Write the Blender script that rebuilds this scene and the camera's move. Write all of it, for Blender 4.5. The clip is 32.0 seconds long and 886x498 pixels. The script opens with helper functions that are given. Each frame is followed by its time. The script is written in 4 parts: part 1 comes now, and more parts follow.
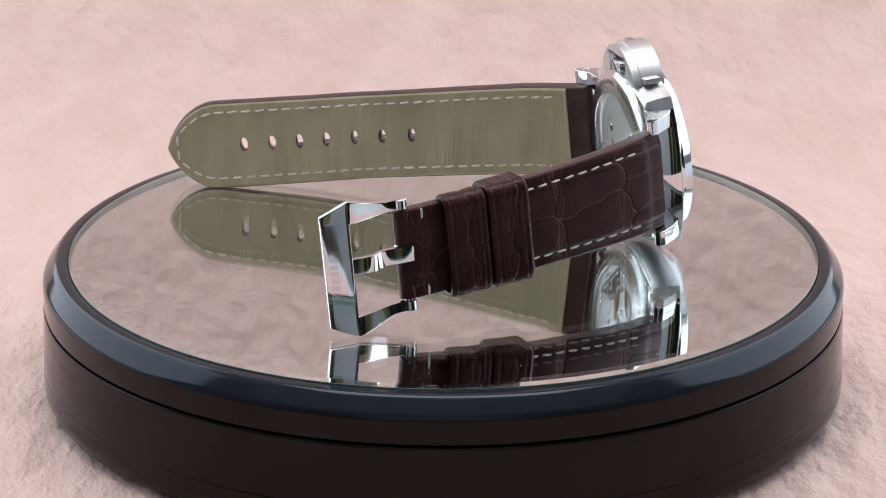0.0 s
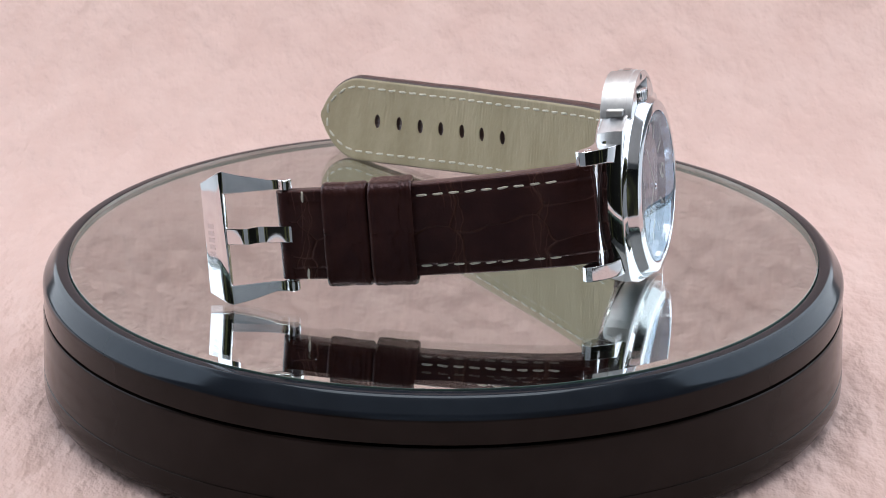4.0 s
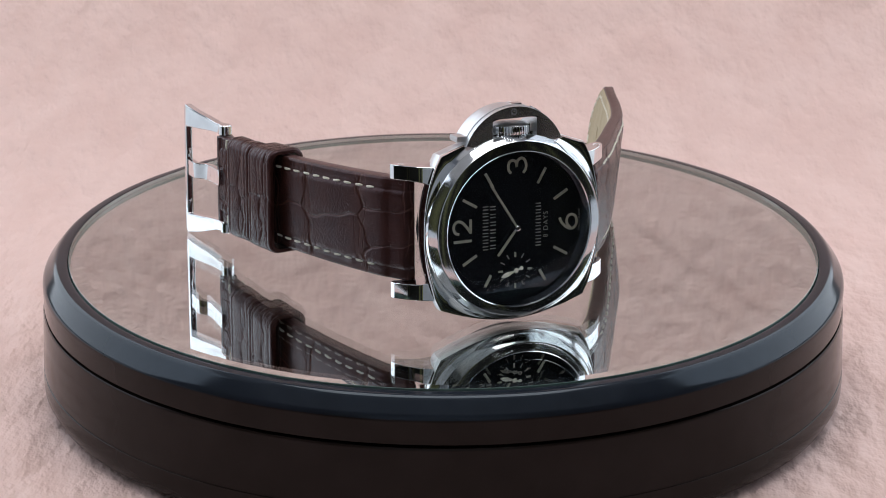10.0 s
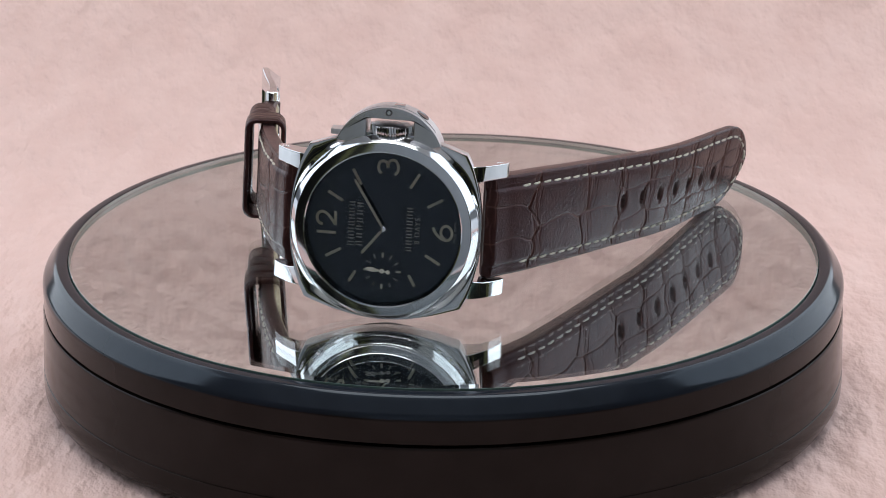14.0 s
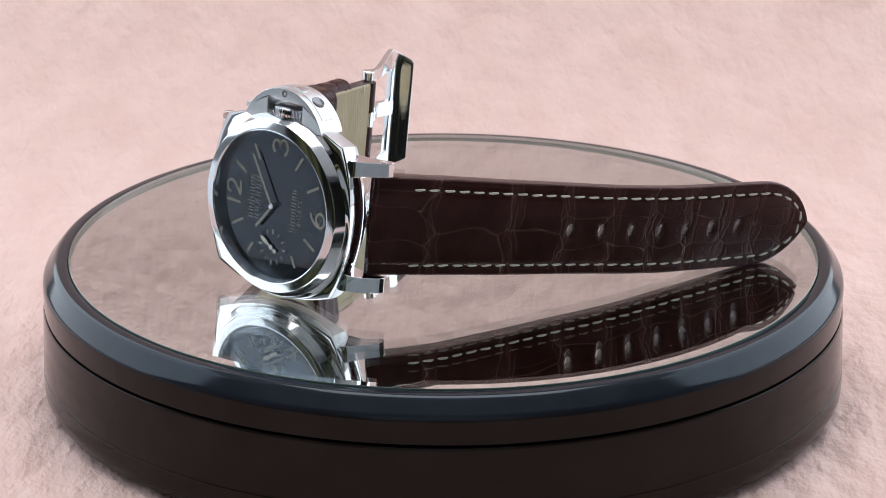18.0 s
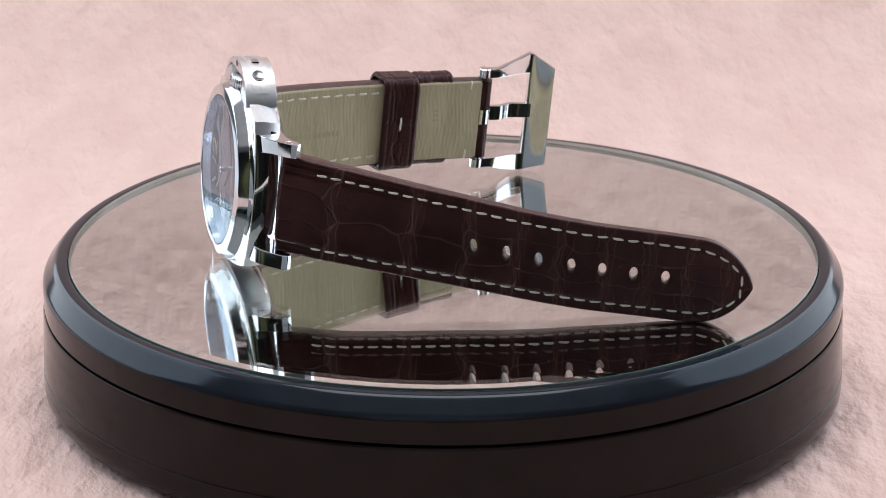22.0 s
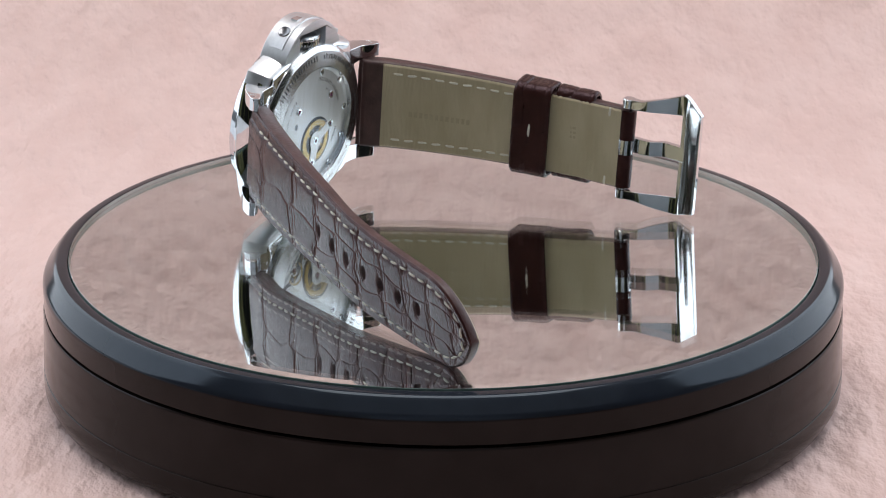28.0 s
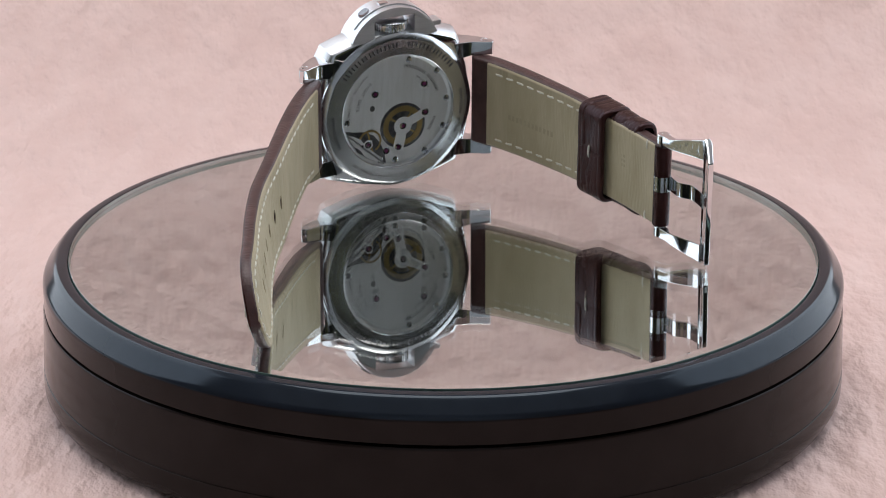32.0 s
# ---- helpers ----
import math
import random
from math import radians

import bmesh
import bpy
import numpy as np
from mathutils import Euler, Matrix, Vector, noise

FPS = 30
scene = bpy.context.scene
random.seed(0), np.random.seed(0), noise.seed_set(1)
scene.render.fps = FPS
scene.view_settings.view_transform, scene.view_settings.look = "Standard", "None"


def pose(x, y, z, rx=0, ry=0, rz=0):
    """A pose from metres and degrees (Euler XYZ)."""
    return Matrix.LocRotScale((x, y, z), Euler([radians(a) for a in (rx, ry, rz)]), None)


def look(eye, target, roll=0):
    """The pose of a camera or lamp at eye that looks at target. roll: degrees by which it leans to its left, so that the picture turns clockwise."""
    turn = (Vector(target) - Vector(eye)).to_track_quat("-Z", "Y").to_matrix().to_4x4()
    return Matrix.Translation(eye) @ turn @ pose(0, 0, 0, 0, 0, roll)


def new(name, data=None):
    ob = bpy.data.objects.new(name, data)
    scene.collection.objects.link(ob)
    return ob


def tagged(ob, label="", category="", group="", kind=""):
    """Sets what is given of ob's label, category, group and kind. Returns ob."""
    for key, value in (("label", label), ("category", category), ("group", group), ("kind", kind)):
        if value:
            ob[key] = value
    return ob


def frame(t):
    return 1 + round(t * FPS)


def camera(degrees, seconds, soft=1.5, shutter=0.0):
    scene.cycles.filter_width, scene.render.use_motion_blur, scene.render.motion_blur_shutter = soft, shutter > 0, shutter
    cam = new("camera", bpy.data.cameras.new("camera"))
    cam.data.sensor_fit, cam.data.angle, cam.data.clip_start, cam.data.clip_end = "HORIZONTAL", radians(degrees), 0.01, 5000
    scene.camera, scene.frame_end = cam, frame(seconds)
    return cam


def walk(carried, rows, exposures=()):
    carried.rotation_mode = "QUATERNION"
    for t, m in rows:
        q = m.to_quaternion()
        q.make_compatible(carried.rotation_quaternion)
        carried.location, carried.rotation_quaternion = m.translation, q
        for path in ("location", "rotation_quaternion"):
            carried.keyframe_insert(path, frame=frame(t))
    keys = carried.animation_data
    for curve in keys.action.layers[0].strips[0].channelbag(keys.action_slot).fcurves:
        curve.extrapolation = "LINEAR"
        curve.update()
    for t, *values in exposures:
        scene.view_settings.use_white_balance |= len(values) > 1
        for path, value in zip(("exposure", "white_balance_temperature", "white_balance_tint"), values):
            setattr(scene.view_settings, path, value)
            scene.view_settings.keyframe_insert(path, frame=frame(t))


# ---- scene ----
# ---- camera ----
ZR = 0.036  # height of the turntable's rim over the sheet
CAM = look((0.0, -0.75728, 0.27168 + ZR), (-0.0001, -0.00415, 0.00187 + ZR), 0.179)
cam = camera(16.15, 32.0, 0.85)
walk(cam, [(0.0, CAM), (32.0, CAM)], [(0.0, 0.04), (3.5, 0.04), (6.0, -0.12), (9.0, -0.14), (13.0, -0.1), (14.5, -0.06), (16.5, 0.08), (20.0, 0.1), (25.0, 0.1),
                                      (28.0, -0.04), (30.0, -0.1), (32.0, -0.1)])
cam.data.dof.use_dof, cam.data.dof.focus_distance, cam.data.dof.aperture_fstop = True, 0.745, 72.0

# ---- light ----
world = bpy.data.worlds.new("world")
scene.world = world
world.use_nodes = True
world.node_tree.nodes["Background"].inputs[0].default_value = (0.55, 0.62, 0.72, 1)
world.node_tree.nodes["Background"].inputs[1].default_value = 0.05


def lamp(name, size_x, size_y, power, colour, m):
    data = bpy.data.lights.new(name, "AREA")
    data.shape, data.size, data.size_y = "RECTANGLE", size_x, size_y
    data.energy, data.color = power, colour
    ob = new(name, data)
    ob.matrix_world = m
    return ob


# an added wide fill lamp under the ceiling for brighter reflections in the steel, a brighter panel over the table, and
# daylight from wide windows on either side
lamp("ceiling_fill", 3.2, 2.6, 5.5, (1.0, 0.97, 0.96), look((0.0, -0.35, 1.74), (0.0, -0.35, 0.0)))
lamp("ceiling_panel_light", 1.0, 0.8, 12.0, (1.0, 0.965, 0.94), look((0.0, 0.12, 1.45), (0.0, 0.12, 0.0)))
for side in (-1, 1):
    lamp("window_light", 1.75, 1.25, 14.0, (0.84, 0.91, 1.0), look((side * 0.93, 0.48, 0.66), (0.0, -0.1, 0.3)))

# ---- materials ----


def material(name, colour, rough=0.5, metal=0.0, second=None, scale=60.0, stretch=(1, 1, 1), bump=0.0, bump_scale=400.0,
             detail=6.0, mix=(0.35, 0.65), coat=0.0, rough_vary=0.0, sheen=0.0, specular=0.5,
             depth=0.0004, tint=None, bump_detail=5.0):
    m = bpy.data.materials.new(name)
    m.use_nodes = True
    tree = m.node_tree
    n, link = tree.nodes, tree.links.new
    b = n["Principled BSDF"]
    b.inputs["Base Color"].default_value = (*colour, 1)
    b.inputs["Roughness"].default_value = rough
    b.inputs["Metallic"].default_value = metal
    b.inputs["Coat Weight"].default_value = coat
    b.inputs["Coat Roughness"].default_value = 0.06
    b.inputs["Sheen Weight"].default_value = sheen
    b.inputs["Specular IOR Level"].default_value = specular
    if tint:
        b.inputs["Specular Tint"].default_value = (*tint, 1)
    place = n.new("ShaderNodeTexCoord")
    squash = n.new("ShaderNodeMapping")
    squash.inputs["Scale"].default_value = stretch
    link(place.outputs["Object"], squash.inputs["Vector"])
    if second:
        tex = n.new("ShaderNodeTexNoise")
        tex.inputs["Scale"].default_value, tex.inputs["Detail"].default_value = scale, detail
        link(squash.outputs[0], tex.inputs["Vector"])
        ramp = n.new("ShaderNodeValToRGB")
        ramp.color_ramp.elements[0].position, ramp.color_ramp.elements[1].position = mix
        ramp.color_ramp.elements[0].color, ramp.color_ramp.elements[1].color = (*colour, 1), (*second, 1)
        link(tex.outputs["Fac"], ramp.inputs["Fac"])
        link(ramp.outputs["Color"], b.inputs["Base Color"])
        if rough_vary:
            span = n.new("ShaderNodeMapRange")
            span.inputs["To Min"].default_value, span.inputs["To Max"].default_value = rough - rough_vary, rough + rough_vary
            link(tex.outputs["Fac"], span.inputs["Value"])
            link(span.outputs[0], b.inputs["Roughness"])
    if bump:
        grain = n.new("ShaderNodeTexNoise")
        grain.inputs["Scale"].default_value, grain.inputs["Detail"].default_value = bump_scale, bump_detail
        link(squash.outputs[0], grain.inputs["Vector"])
        lift = n.new("ShaderNodeBump")
        lift.inputs["Strength"].default_value, lift.inputs["Distance"].default_value = bump, depth
        link(grain.outputs["Fac"], lift.inputs["Height"])
        link(lift.outputs["Normal"], b.inputs["Normal"])
    return m


def clear_pane(name, least, tint=(1, 1, 1), rough=0.0, gloss_tint=(1, 1, 1), steep=3.2):
    """Thin clear glass: light goes straight through, with more gloss at grazing angles."""
    m = bpy.data.materials.new(name)
    m.use_nodes = True
    n, link = m.node_tree.nodes, m.node_tree.links.new
    n.remove(n["Principled BSDF"])
    clear, gloss, mixed, weight, power, span = (n.new("ShaderNodeBsdfTransparent"), n.new("ShaderNodeBsdfGlossy"), n.new("ShaderNodeMixShader"),
                                                n.new("ShaderNodeLayerWeight"), n.new("ShaderNodeMath"), n.new("ShaderNodeMapRange"))
    clear.inputs["Color"].default_value = (*tint, 1)
    gloss.inputs["Roughness"].default_value = rough
    gloss.inputs["Color"].default_value = (*gloss_tint, 1)
    weight.inputs["Blend"].default_value = 0.5
    power.operation = "POWER"
    power.inputs[1].default_value = steep
    span.inputs["To Min"].default_value = least
    link(weight.outputs["Facing"], power.inputs[0])
    link(power.outputs[0], span.inputs["Value"])
    link(span.outputs[0], mixed.inputs[0])
    link(clear.outputs[0], mixed.inputs[1])
    link(gloss.outputs[0], mixed.inputs[2])
    link(mixed.outputs[0], n["Material Output"].inputs["Surface"])
    return m


STEEL = material("polished_steel", (0.8, 0.81, 0.82), 0.05, 1.0, (0.72, 0.73, 0.75), 300)
SATIN = material("satin_steel", (0.62, 0.64, 0.67), 0.09, 1.0, (0.66, 0.68, 0.71), 900, (1, 1, 0.06), rough_vary=0.02)
BRUSHED = material("brushed_steel", (0.68, 0.69, 0.71), 0.37, 1.0, (0.74, 0.75, 0.77), 1200, (0.08, 1, 1), 0.05, 1800, rough_vary=0.05)
SOFT_STEEL = material("fine_brushed_steel", (0.64, 0.65, 0.66), 0.22, 1.0, (0.61, 0.62, 0.63), 700, (1, 1, 0.1), rough_vary=0.04)
# also the painted shade in the movement's cut-outs, holes and slots
DARK_STEEL_AND_SHADE = material("dark_steel_and_shade", (0.1, 0.1, 0.11), 0.35, 1.0, (0.2, 0.2, 0.2), 500)
LEATHER = material("alligator_leather", (0.025, 0.0085, 0.0068), 0.24, 0, (0.038, 0.0142, 0.0115), 130, bump=0.34, bump_scale=1500, rough_vary=0.08,
                   specular=0.25, tint=(1.0, 0.72, 0.84), bump_detail=7.0)


def paint_crease_sheen(m, colour):
    """Paint the sheen along the hide's creases as a lighter colour, from the mesh's own crease values."""
    n, link = m.node_tree.nodes, m.node_tree.links.new
    b = n["Principled BSDF"]
    base = b.inputs["Base Color"].links[0].from_socket
    value, mixed = n.new("ShaderNodeAttribute"), n.new("ShaderNodeMix")
    value.attribute_name = "crease"
    mixed.data_type = "RGBA"
    link(value.outputs["Fac"], mixed.inputs["Factor"])
    link(base, mixed.inputs["A"])
    mixed.inputs["B"].default_value = (*colour, 1)
    link(mixed.outputs["Result"], b.inputs["Base Color"])


paint_crease_sheen(LEATHER, (0.105, 0.05, 0.04))
LEATHER_EDGE = material("leather_edge", (0.045, 0.018, 0.017), 0.36, 0, (0.075, 0.033, 0.031), 260, bump=0.4, bump_scale=1500)
LINING = material("calf_lining", (0.38, 0.317, 0.2), 0.6, 0, (0.46, 0.39, 0.262), 120, (1, 1, 0.3), 0.8, 650, rough_vary=0.08)
THREAD = material("waxed_thread", (0.62, 0.59, 0.5), 0.6, 0, (0.74, 0.72, 0.64), 900, bump=0.5, bump_scale=3000)
DIAL = material("black_dial", (0.009, 0.01, 0.012), 0.03, 0, specular=0.6, tint=(0.7, 0.84, 1.0))
LUME = material("khaki_lume", (0.25, 0.25, 0.2), 0.55, 0, (0.29, 0.29, 0.235), 700)
PRINT = material("dial_print", (0.18, 0.18, 0.165), 0.6)
SAPPHIRE = clear_pane("sapphire", 0.012, gloss_tint=(0.66, 0.82, 1.0), steep=4.6)
GLASS = clear_pane("mirror_glass", 0.03, (0.975, 0.985, 0.98), steep=4.4)
GLASS_EDGE = material("green_glass_edge", (0.1, 0.16, 0.14), 0.1, 0, (0.14, 0.2, 0.18), 60)
MIRROR = material("mirror_silver", (0.82, 0.84, 0.835), 0.004, 1.0)
LACQUER = material("black_lacquer", (0.011, 0.014, 0.02), 0.12, 0, (0.015, 0.019, 0.027), 90, rough_vary=0.012, specular=0.31, tint=(0.72, 0.86, 1.0))
GLOSS_PLASTIC = material("brown_black_plastic", (0.013, 0.0095, 0.0085), 0.11, 0, (0.018, 0.0135, 0.0125), 70, rough_vary=0.04, specular=0.13)
GOLD = material("gilt_brass", (0.5, 0.37, 0.17), 0.3, 1.0, (0.42, 0.31, 0.14), 400)
PLATE = material("brushed_bridge", (0.68, 0.69, 0.69), 0.46, 1.0, (0.74, 0.75, 0.76), 900, (1, 1, 0.05), rough_vary=0.04)
STAMPED = material("stamped_lining", (0.33, 0.28, 0.18), 0.65, 0, (0.38, 0.325, 0.215), 300)
SOCKET = material("dark_socket", (0.22, 0.22, 0.23), 0.16, 1.0)
DUST = material("dust", (0.7, 0.7, 0.7), 0.9)
RUBY = material("ruby", (0.1, 0.018, 0.06), 0.12)

# ---- building helpers ----
MM = 0.001
HARD = (STEEL, SATIN, BRUSHED, SOFT_STEEL, LACQUER, GLOSS_PLASTIC)


def finish(bm, m=None, sharp=0.6):
    """Bring millimetres into metres in the thing's space and mark the sharp edges."""
    if m is not None:
        bmesh.ops.transform(bm, matrix=m, verts=bm.verts)
    bmesh.ops.recalc_face_normals(bm, faces=bm.faces)
    for f in bm.faces:
        f.smooth = True
    for e in bm.edges:
        if len(e.link_faces) == 2 and e.calc_face_angle(0.0) > sharp:
            e.smooth = False


def part(name, bm, mat, parent, label="", m=None, sharp=0.6):
    """One mesh object under a thing or a part."""
    finish(bm, m, sharp)
    me = bpy.data.meshes.new(name)
    bm.to_mesh(me)
    bm.free()
    for one in mat if isinstance(mat, (list, tuple)) else (mat,):
        me.materials.append(one)
    ob = new(name, me)
    if me.materials[0] in HARD:
        ob.modifiers.new("weighted", "WEIGHTED_NORMAL").keep_sharp = True
    if parent:
        ob.parent = parent
    if label:
        tagged(ob, label)
    return ob


def shared(name, me, parent, m):
    """A piece on mesh data that its like pieces share."""
    ob = new(name, me)
    ob.parent = parent
    ob.matrix_basis = m
    return ob


def ring_of(bm, rows, closed=True, cap=False):
    """Skin a list of equal loops of points."""
    loops = [[bm.verts.new(p) for p in row] for row in rows]
    n = len(loops[0])
    for a, b in zip(loops, loops[1:]):
        for i in range(n if closed else n - 1):
            j = (i + 1) % n
            bm.faces.new((a[i], a[j], b[j], b[i]))
    if cap:
        bm.faces.new(loops[0][::-1])
        bm.faces.new(loops[-1])
    return loops


def lathe(profile, axis="y", segs=128, at=(0, 0, 0), close=False):
    """Turn a profile of (radius, height) about an axis; a radius of 0 closes it."""
    bm = bmesh.new()
    rows = []
    for r, h in profile:
        row = []
        for i in range(segs):
            a = 2 * math.pi * i / segs
            c, s = max(r, 1e-4) * math.cos(a), max(r, 1e-4) * math.sin(a)
            p = {"y": (c, h, s), "z": (c, s, h), "x": (h, c, s)}[axis]
            row.append((p[0] + at[0], p[1] + at[1], p[2] + at[2]))
        rows.append(row)
    if close:
        rows.append(rows[0])
    ring_of(bm, rows)
    bmesh.ops.remove_doubles(bm, verts=bm.verts, dist=2e-4)
    return bm


def block(x0, x1, y0, y1, z0, z1, bevel=0.15, segments=2):
    bm = bmesh.new()
    bmesh.ops.create_cube(bm, size=1, matrix=Matrix.Translation(((x0 + x1) / 2, (y0 + y1) / 2, (z0 + z1) / 2))
                          @ Matrix.Diagonal((x1 - x0, y1 - y0, z1 - z0, 1)))
    if bevel:
        bmesh.ops.bevel(bm, geom=bm.edges, offset=bevel, segments=segments, affect="EDGES", profile=0.6)
    return bm


def prism(outline, lift, bevel=0.0, segments=2):
    """A solid between two copies of an outline; lift(p, level) places them."""
    bm = bmesh.new()
    top = [bm.verts.new(lift(p, 1)) for p in outline]
    low = [bm.verts.new(lift(p, 0)) for p in outline]
    n = len(outline)
    bm.faces.new(top)
    bm.faces.new(low[::-1])
    for i in range(n):
        bm.faces.new((top[i], low[i], low[(i + 1) % n], top[(i + 1) % n]))
    if bevel:
        bmesh.ops.recalc_face_normals(bm, faces=bm.faces)
        edges = [e for e in bm.edges if len(e.link_faces) == 2 and e.calc_face_angle(0) > 0.5]
        bmesh.ops.bevel(bm, geom=edges, offset=bevel, segments=segments, affect="EDGES", profile=0.6, clamp_overlap=True)
    return bm


def spline(points, n):
    """Catmull-Rom through the points, sampled n + 1 times by arc length."""
    p = np.array(points, float)
    p = np.vstack([2 * p[0] - p[1], p, 2 * p[-1] - p[-2]])
    out = []
    for i in range(1, len(p) - 2):
        for t in np.linspace(0, 1, 40, endpoint=False):
            a, b, c, d = p[i - 1:i + 3]
            out.append(0.5 * (2 * b + (c - a) * t + (2 * a - 5 * b + 4 * c - d) * t * t + (3 * b - a - 3 * c + d) * t ** 3))
    out.append(p[-2])
    out = np.array(out)
    s = np.concatenate([[0], np.cumsum(np.linalg.norm(np.diff(out, axis=0), axis=1))])
    u = np.linspace(0, s[-1], n + 1)
    return np.stack([np.interp(u, s, out[:, k]) for k in range(out.shape[1])], 1), s[-1]


def lettering(bm, words, size, right, up, at, depth=0.0, spread=1.0, align="CENTER"):
    """Words of the built-in font as flat faces; right and up are the directions of writing."""
    data = bpy.data.curves.new("words", "FONT")
    data.body, data.size, data.align_x, data.align_y, data.space_character = words, size, align, "CENTER", spread
    data.extrude = depth
    ob = bpy.data.objects.new("words", data)
    scene.collection.objects.link(ob)
    dep = bpy.context.evaluated_depsgraph_get()
    me = bpy.data.meshes.new_from_object(ob.evaluated_get(dep))
    r, u = Vector(right), Vector(up)
    k = r.cross(u)
    m = Matrix(((r.x, u.x, k.x, at[0]), (r.y, u.y, k.y, at[1]), (r.z, u.z, k.z, at[2]), (0, 0, 0, 1)))
    me.transform(m)
    bm.from_mesh(me)
    bpy.data.objects.remove(ob)
    bpy.data.meshes.remove(me)
    bpy.data.curves.remove(data)


def flat_bar(bm, a, b, width, y, thick=0.12):
    """A flat bar in the plane of the dial from a to b (x, z)."""
    a, b = Vector(a), Vector(b)
    d = (b - a).normalized()
    n = Vector((-d.y, d.x)) * width / 2
    q = [a - n, b - n, b + n, a + n]
    top = [bm.verts.new((p.x, y - thick, p.y)) for p in q]
    low = [bm.verts.new((p.x, y, p.y)) for p in q]
    bm.faces.new(top)
    for i in range(4):
        bm.faces.new((top[i], low[i], low[(i + 1) % 4], top[(i + 1) % 4]))


# ---- sheet and turntable ----


def backdrop_sheet():
    """Pink suede-like sheet that lies on the table and sweeps up behind."""
    prof = [(-0.2, 0.0), (-0.1, 0.0), (0.0, 0.0), (0.11, 0.0)]
    prof += [(0.11 + 0.28 * math.sin(a), 0.28 - 0.28 * math.cos(a)) for a in np.linspace(0.1, 1.2, 10)]
    prof += [(0.371 + 0.362 * k, 0.1785 + 0.932 * k) for k in (0.12, 0.3, 0.55, 0.85)]
    path, length = spline(prof, 300)
    bm = bmesh.new()
    xs = np.linspace(-0.25, 0.25, 161)
    rows = []
    for y, z in path:
        row = []
        for x in xs:
            v = Vector((x * 26, y * 26, z * 26))
            w = 0.0006 * noise.fractal(v, 0.7, 2.1, 4) + 0.0004 * abs(noise.noise(Vector((x * 38 + 7, y * 30, z * 30))))
            near = min(1.0, max(0.0, (math.hypot(x, y) - 0.095) / 0.03))
            up = min(1.0, max(0.0, (y - 0.16) / 0.2))
            row.append((x, y - w * near * up, z + w * near * (1 - up)))
        rows.append(row)
    ring_of(bm, rows, closed=False)
    m = material("pink_suede", (0.66, 0.465, 0.425), 0.75, 0, (0.71, 0.52, 0.48), 60, (1, 0.5, 1), bump=1.0, bump_scale=110, detail=6, mix=(0.3, 0.7), depth=0.0038, bump_detail=4.0)
    ob = part("backdrop", bm, m, None)
    tagged(ob, "pink suede-like sheet sweeping up behind the turntable", "backdrop", kind="structure")


def turntable():
    root = new("turntable")
    root.location = (0, 0, 0)
    z = ZR / MM
    tagged(root, "round black display turntable with a mirrored glass top", "turntable")
    m = Matrix.Diagonal((MM, MM, MM, 1))
    part("base", lathe([(0, 0.6), (94, 0.6), (99.5, 1.0), (102.2, 2.2), (103.2, 4.2), (103.3, 6.0), (103.25, 9.0), (103.0, 9.15), (103.0, 9.4), (103.2, 9.55), (102.8, 24.2), (102.5, 24.7), (97, 24.8), (0, 24.8)], "z", 256),
         GLOSS_PLASTIC, root, "dark brown-black glossy drum", m)
    part("foot", lathe([(0, 0), (90, 0), (90, 2), (0, 2)], "z", 128), GLOSS_PLASTIC, root, "", m)
    bm = lathe([(96.15, 25.15), (101.9, 25.15), (102.5, 25.55), (102.7, 31.0), (102.65, 31.6), (102.5, 32.1), (102.27, 32.55), (101.98, 32.98), (100.98, 34.28), (100.1, 35.38), (99.8, 35.73), (99.4, 36.06),
                (98.95, 36.3), (98.4, 36.44), (97.2, 36.52), (96.6, 36.5), (96.25, 36.35), (96.15, 36.0)], "z", 256, close=True)
    # lower band browner: its pinkish reflection of the sheet put into the colour
    for f in bm.faces:
        p = f.calc_center_median()
        f.material_index = 1 if p.z < 31.4 and math.hypot(p.x, p.y) > 101 else 0
    part("rim", bm, (LACQUER, GLOSS_PLASTIC), root, "bevelled blue-black glossy rim", m)
    platter = new("platter")
    platter.parent = root
    part("mirror", lathe([(0, 34.0), (95.9, 34.0), (95.9, z - 0.25), (92.0, z + 0.2), (0, z + 0.2)], "z", 256), MIRROR, platter, "silvered mirror", m, 0.05)
    bm = lathe([(96.0, z - 0.2), (96.0, z + 0.7), (95.9, z + 0.8), (92.0, z + 1.25), (0, z + 1.25)], "z", 256)
    for f in bm.faces:
        p = f.calc_center_median()
        f.material_index = 1 if math.hypot(p.x, p.y) > 95.85 else 0
    part("glass_plate", bm, (GLASS, GLASS_EDGE), platter, "clear glass plate with a bevelled edge", m, 0.05).visible_shadow = False
    # a few specks of dust on the glass
    rng = np.random.RandomState(4)
    bm = bmesh.new()
    for i in range(40):
        r, a = 92 * math.sqrt(rng.uniform()), rng.uniform(0, 2 * math.pi)
        size = rng.uniform(0.04, 0.1)
        at = Matrix.Translation((r * math.cos(a), r * math.sin(a), z + 1.25 + size * 0.5)) @ Matrix.Rotation(rng.uniform(0, 3), 4, "Z") @ Matrix.Diagonal((size * rng.uniform(1, 3), size, size * 0.6, 1))
        bmesh.ops.create_icosphere(bm, subdivisions=1, radius=1, matrix=at)
    tagged(part("dust", bm, DUST, platter, "pale specks of dust", m), kind="stuff")
    return platter


